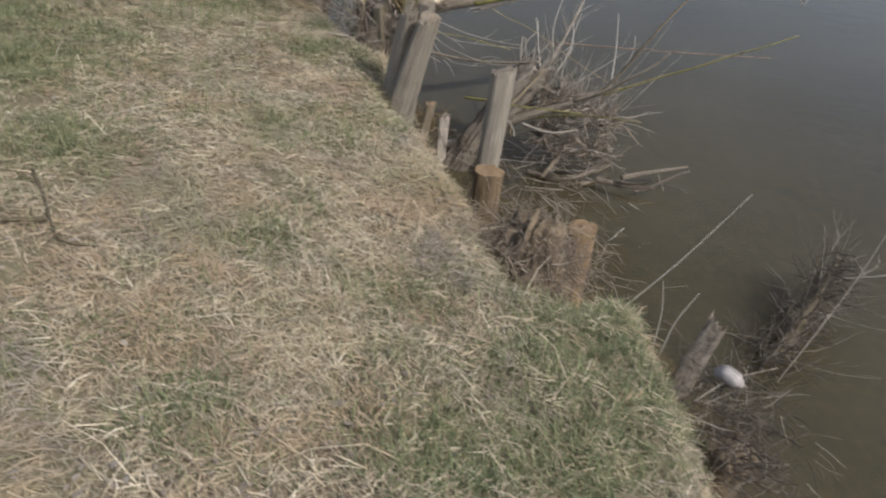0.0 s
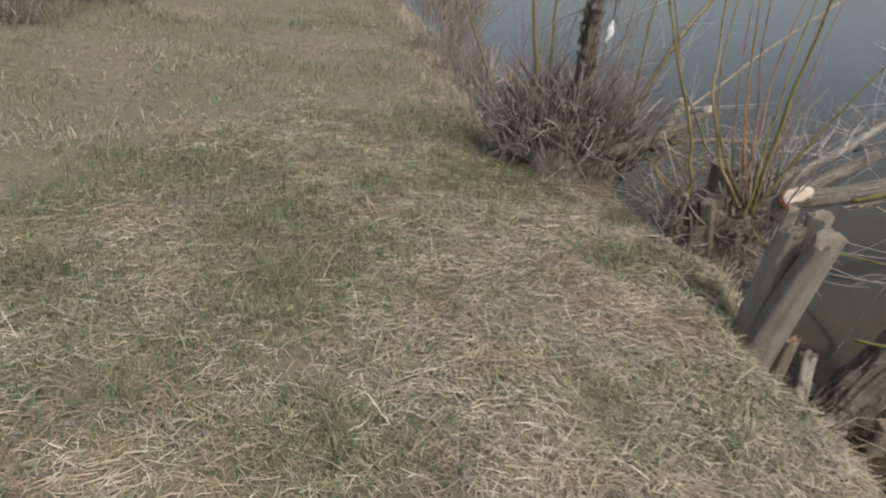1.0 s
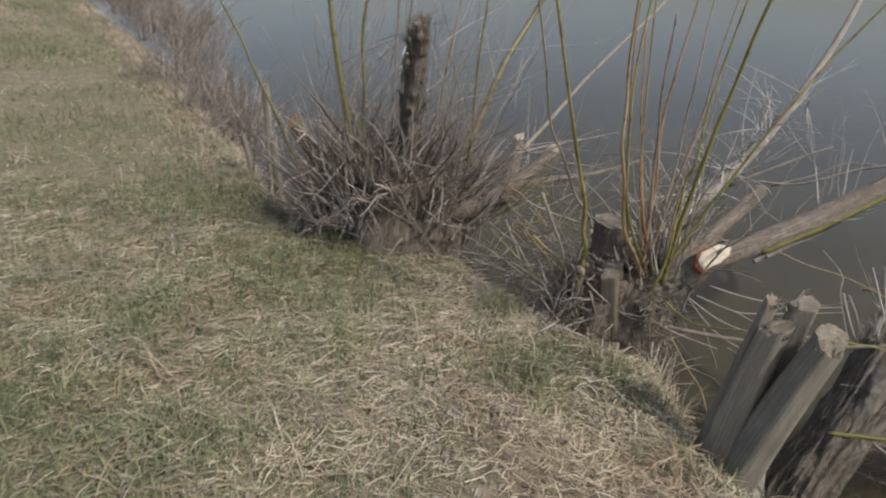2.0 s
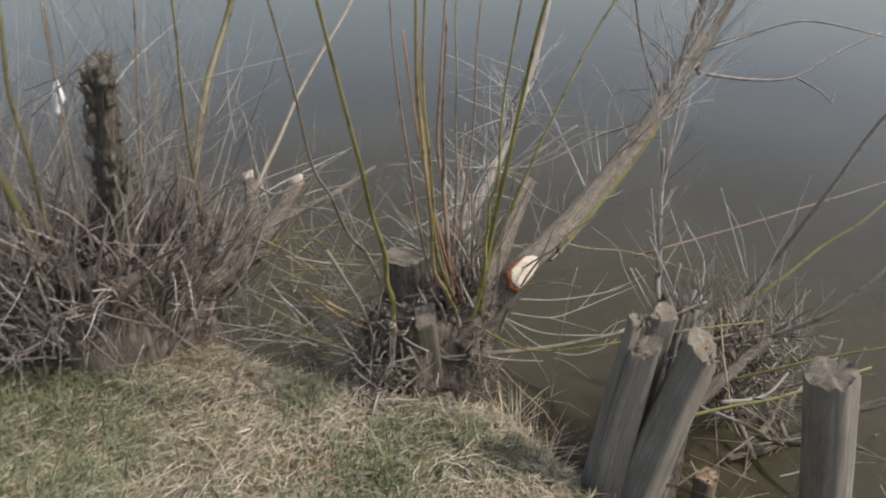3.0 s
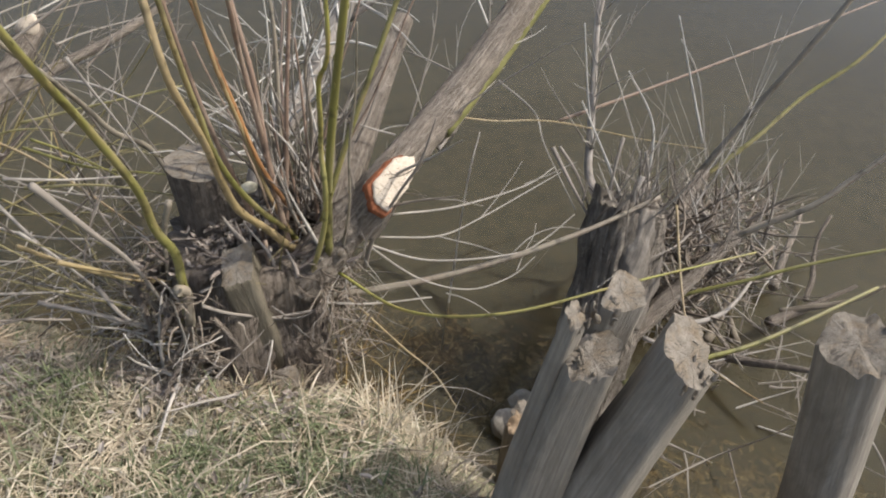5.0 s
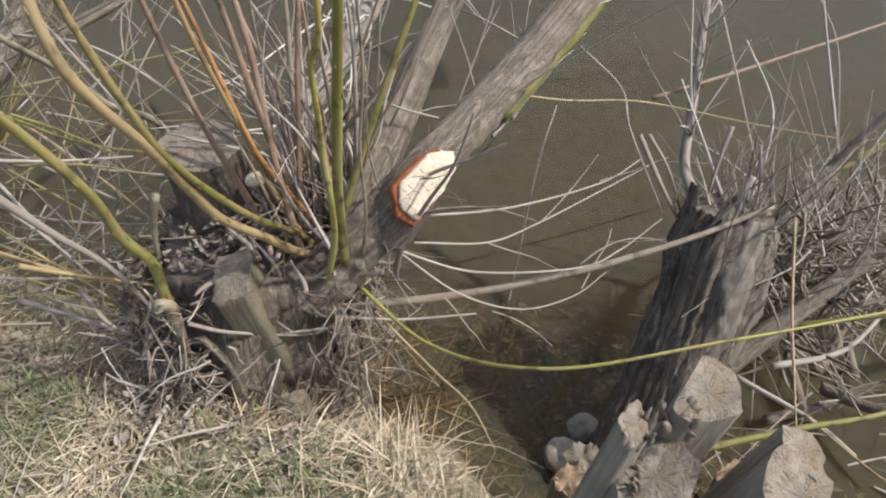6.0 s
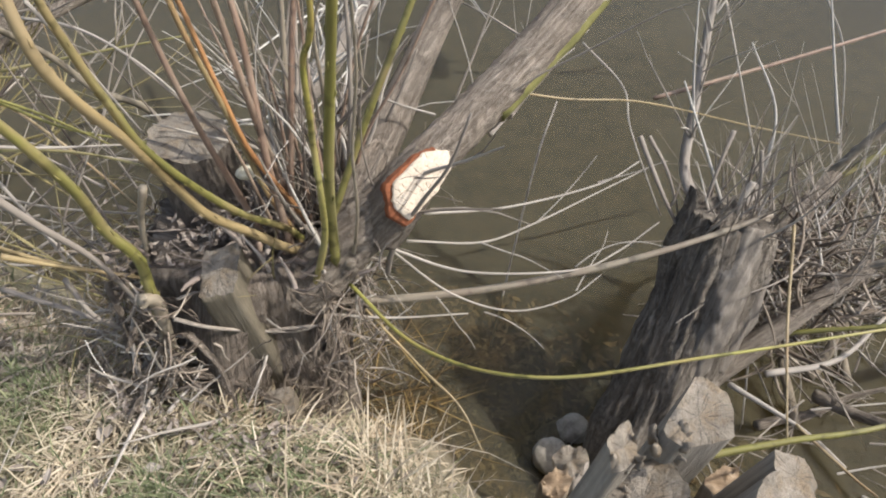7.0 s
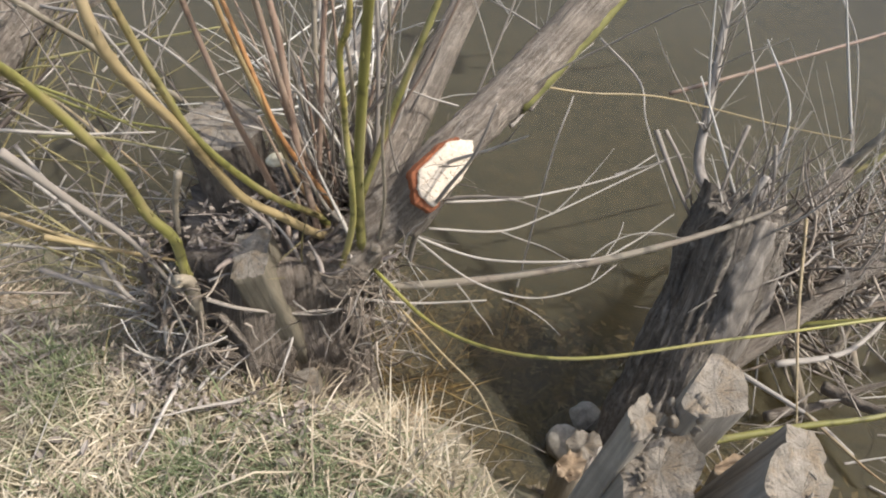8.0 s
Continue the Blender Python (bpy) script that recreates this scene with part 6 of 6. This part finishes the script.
def leaf_litter():
    g = np.random.default_rng(21)
    x, y = scatter(-3.2, 1.7, -0.4, 4.8, 0.02, lambda x, y: 0.12 + np.clip(wave(x, y, 3.1, 0.9) + 0.5 * wave(x, y, 6.3, 0.2) - 0.3, 0, 1))(g, 4200)
    z = height(x, y)
    s = Shape()
    for i in range(len(x)):
        a, L = g.uniform(0, 6.28), g.uniform(0.008, 0.021)
        d, e = Vector((math.cos(a), math.sin(a), g.uniform(-.25, .35))), Vector((-math.sin(a), math.cos(a), g.uniform(-.3, .3)))
        p = Vector((x[i], y[i], z[i] + g.uniform(0.008, 0.022)))
        w = L * g.uniform(.25, .5)
        s.face([p - d * L, p + e * w - d * L * .2 + Vector((0, 0, .004)), p + d * L, p - e * w + d * L * .1 + Vector((0, 0, .003))])
    for _ in range(150):
        x, y = g.uniform(-0.95, 0.05), g.uniform(3.05, 3.85)
        if float(shore(np.array([x]), np.array([y]))[0]) < 0.04:
            continue
        a, L = g.uniform(0, 6.28), g.uniform(0.009, 0.021)
        d, e = Vector((math.cos(a), math.sin(a), g.uniform(-.2, .4))), Vector((-math.sin(a), math.cos(a), g.uniform(-.3, .3)))
        p, w = Vector((x, y, z_at(x, y) + g.uniform(0.014, 0.032))), L * g.uniform(.28, .5)
        rise = Vector((0, 0, L * g.uniform(.15, .5)))
        for side in (1, -1):
            s.face([p - d * L, p - d * L * .3 + e * w * side + rise, p + d * L * .4 + e * w * .8 * side + rise * .8, p + d * L])
    single("leaf_litter", s, M_LEAF, "scattered grey-brown dead leaves on the grass", "leaves", kind="stuff")


leaf_litter()

# ---- sticks on the grass ----


def ground_stick(name, xy, r, material, label, lift=0.012):
    s = Shape()
    pts = [(x, y, z_at(x, y) + lift) for x, y in xy]
    s.tube(pts, [r * (1 - .5 * k / len(pts)) for k in range(len(pts))], 8, len(pts) * 6, .15, rnd.random() * 9)
    single(name, s, material, label, "stick", "fallen sticks")


ground_stick("fallen_stick", [(-1.81, 3.49), (-1.70, 3.61), (-1.53, 3.69), (-1.37, 3.83)], 0.011, M_STUB, "brown crooked stick lying in the straw")
ground_stick("fallen_twig", [(-2.21, 1.84), (-1.83, 1.68), (-1.57, 1.64), (-1.32, 1.72)], 0.005, M_STUB, "thin dark twig lying on the grass")
ground_stick("dry_stalk", [(-1.10, 1.90), (-0.95, 2.09), (-0.72, 2.25), (-0.50, 2.42)], 0.003, M_PALETWIG, "long pale dry stem lying on the straw", 0.022)
ground_stick("fallen_branch", [(-2.1, 0.93), (-1.65, 0.91), (-1.27, 0.905), (-1.09, 0.92), (-0.94, 0.97), (-0.82, 1.04)], 0.014, M_DARKBARK, "long dark bowed branch lying on the grass", 0.03)
ground_stick("fallen_twig", [(-1.06, 1.31), (-0.92, 1.16), (-0.72, 0.93), (-0.57, 0.92)], 0.007, M_DARKBARK, "dark broken twig lying on the grass", 0.022)
ground_stick("fallen_twig", [(-1.62, 1.06), (-1.25, 1.02), (-0.95, 1.03)], 0.004, M_DARKBARK, "thin dark twig beside the bowed branch", 0.022)

# ---- further along the bank ----


def far_shrub(name, place, wide, tall, count, material, label, dense=0.004, trunks=0):
    t = thing(name, place, label, "shrub", "shrubs along the bank")
    c = Vector(place)
    for k in range(max(3, trunks)):
        a = 6.28 * k / max(3, trunks)
        stem("trunk", t, M_BARK, [c + Vector((math.cos(a) * wide * .12, math.sin(a) * wide * .12, -.1)), c + Vector((math.cos(a) * wide * .25, math.sin(a) * wide * .25, tall * .5)), c + Vector((math.cos(a) * wide * .45, math.sin(a) * wide * .45, tall))], .028 * min(wide, 1.2), .010 * min(wide, 1.0), 8, .12, k * 2.0)
    twig_mass(t, "dead_brush", material, count, lambda: c + Vector((rnd.gauss(0, wide * .33), rnd.gauss(0, wide * .33), rnd.uniform(0, tall * .35))), lambda: (rnd.gauss(0, .6), rnd.gauss(0, .6), 1), lambda: rnd.uniform(.25, .7) * tall, lambda: rnd.uniform(dense * .5, dense * 1.5), .25, 4)
    return t


far_shrub("bramble_shrub", (-8.6, 7.4, 0.0), 1.6, 1.3, 500, M_BRUSH, "leafless brown bramble shrub beside the path", 0.006)
far_shrub("bramble_shrub", (-10.8, 9.6, 0.0), 1.8, 1.8, 420, M_BRUSH, "tall leafless shrub beside the path", 0.007)
far_shrub("bramble_shrub", (-7.6, 5.6, 0.0), 1.0, 1.0, 420, M_BRUSH, "low leafless bramble shrub in tall dry grass", 0.005)
far_shrub("willow_bush", (-4.3, 10.6, -0.1), 0.7, 1.0, 420, M_BRUSH, "reddish dead willow brush on the bank edge", 0.005)
far_shrub("willow_bush", (-7.2, 15.2, -0.1), 0.8, 1.5, 420, M_BRUSH, "grey leafless willow bush at the water", 0.007, 4)
far_shrub("willow_bush", (-12.0, 21.5, 0.0), 1.4, 2.2, 320, M_BRUSH, "dark leafless willow bush far along the bank", 0.010, 5)
for place, wide, tall, count in (((-2.9, 7.2, -0.1), 0.45, 0.6, 300), ((-2.42, 6.5, -0.1), 0.40, 0.6, 260), ((-3.5, 8.3, -0.1), 0.6, 0.9, 340), ((-5.4, 12.0, -0.1), 0.8, 1.3, 340)):
    far_shrub("low_brush", place, wide, tall, count, M_BRUSH, "low brown dead brush on the bank edge", 0.004)


def stakes():
    for pts, r, label in (([(-1.98, 5.42, -.1), (-2.0, 5.42, .3), (-2.02, 5.42, .60)], .024, "grey weathered stake leaning by the brush"),
                          ([(-2.10, 5.50, -.1), (-2.14, 5.50, .1), (-2.18, 5.49, .26)], .020, "short pale stake beside the brush"),
                          ([(-1.88, 5.20, -.1), (-1.90, 5.20, .1), (-1.92, 5.20, .34)], .026, "short grey stake beside the brush")):
        t = thing("stake", pts[0], label, "stake", "stakes by the brush")
        ring_post(t, pts, (r, r * .9), int(r * 1000), M_POST, .012, (.008, 0), 3, 18, 10)
    t = thing("sawn_log", (-1.85, 5.55, 0.1), "short log with an orange-brown sawn end", "log")
    ring_post(t, [(-1.70, 5.75, 0.02), (-1.80, 5.65, 0.18), (-1.88, 5.58, 0.36)], (.06, .055), 91, M_STUB, .012, (.01, 0), 3, 24, 12, end=M_GNAWED)
    s = Shape()
    s.tube([(-1.24, 5.92, 0.68), (-1.22, 5.93, 0.77), (-1.21, 5.93, 0.86)], [.012, .034, .008], 10, 8, .3, 3)
    t = thing("snagged_scrap", (-1.22, 5.93, -0.3), "white scrap snagged on a thin upright branch", "scrap")
    part("scrap", s, M_SCRAP, t)
    stem("branch", t, M_BARK, [(-1.26, 5.80, -1.0), (-1.24, 5.9, 0.2), (-1.20, 5.95, 1.2)], .014, .007, 8, .08, 2)


stakes()


def sedge():
    t = thing("drowned_sedge", (0.17, 3.97, -0.58), "orange-yellow drowned sedge in the shallows", "sedge")
    twig_mass(t, "sedge_mat", M_SEDGE, 110, lambda: Vector((0.17 + rnd.gauss(0, .11), 3.97 + rnd.gauss(0, .11), -0.58 + rnd.uniform(0, .05))), lambda: (rnd.gauss(.3, .7), rnd.gauss(-.2, .7), rnd.gauss(.05, .14)), lambda: rnd.uniform(.10, .32), lambda: rnd.uniform(.0012, .0034), .15, 4)
    u = thing("upright_twig", (0.73, 4.18, -0.3), "bleached twig standing in the water", "twig")
    stem("stem", u, M_PALETWIG, [(0.60, 4.07, -0.70), (0.79, 4.22, -0.12), (0.905, 4.30, 0.06)], .004, .002, 6, .05, 1)


sedge()


def sunken_litter():
    g = np.random.default_rng(31)
    x, y = g.uniform(-0.6, 1.9, 60000), g.uniform(0.8, 4.8, 60000)
    keep = (shore(x, y) < -0.24) & (shore(x, y) > -0.2 - 1.1 * g.uniform(size=60000))
    x, y = x[keep], y[keep]
    z = height(x, y)
    s = Shape()
    for i in range(len(x)):
        a, L = g.uniform(0, 6.28), g.uniform(0.010, 0.030)
        d, e = Vector((math.cos(a), math.sin(a), g.uniform(-.2, .2))), Vector((-math.sin(a), math.cos(a), g.uniform(-.2, .2)))
        p = Vector((x[i], y[i], z[i] + 0.012))
        w = L * g.uniform(.2, .5)
        s.face([p - d * L, p + e * w, p + d * L, p - e * w])
    single("sunken_litter", s, M_SUNKEN, "brown sunken leaves on the muddy bed", "leaves", kind="stuff")


sunken_litter()

# ---- everything but the level water lies on the sloping bank ----
for ob in list(scene.objects):
    if ob.parent is None and ob.type in {"MESH", "EMPTY"} and ob.name != "water":
        ob.matrix_world = SLOPE @ ob.matrix_world
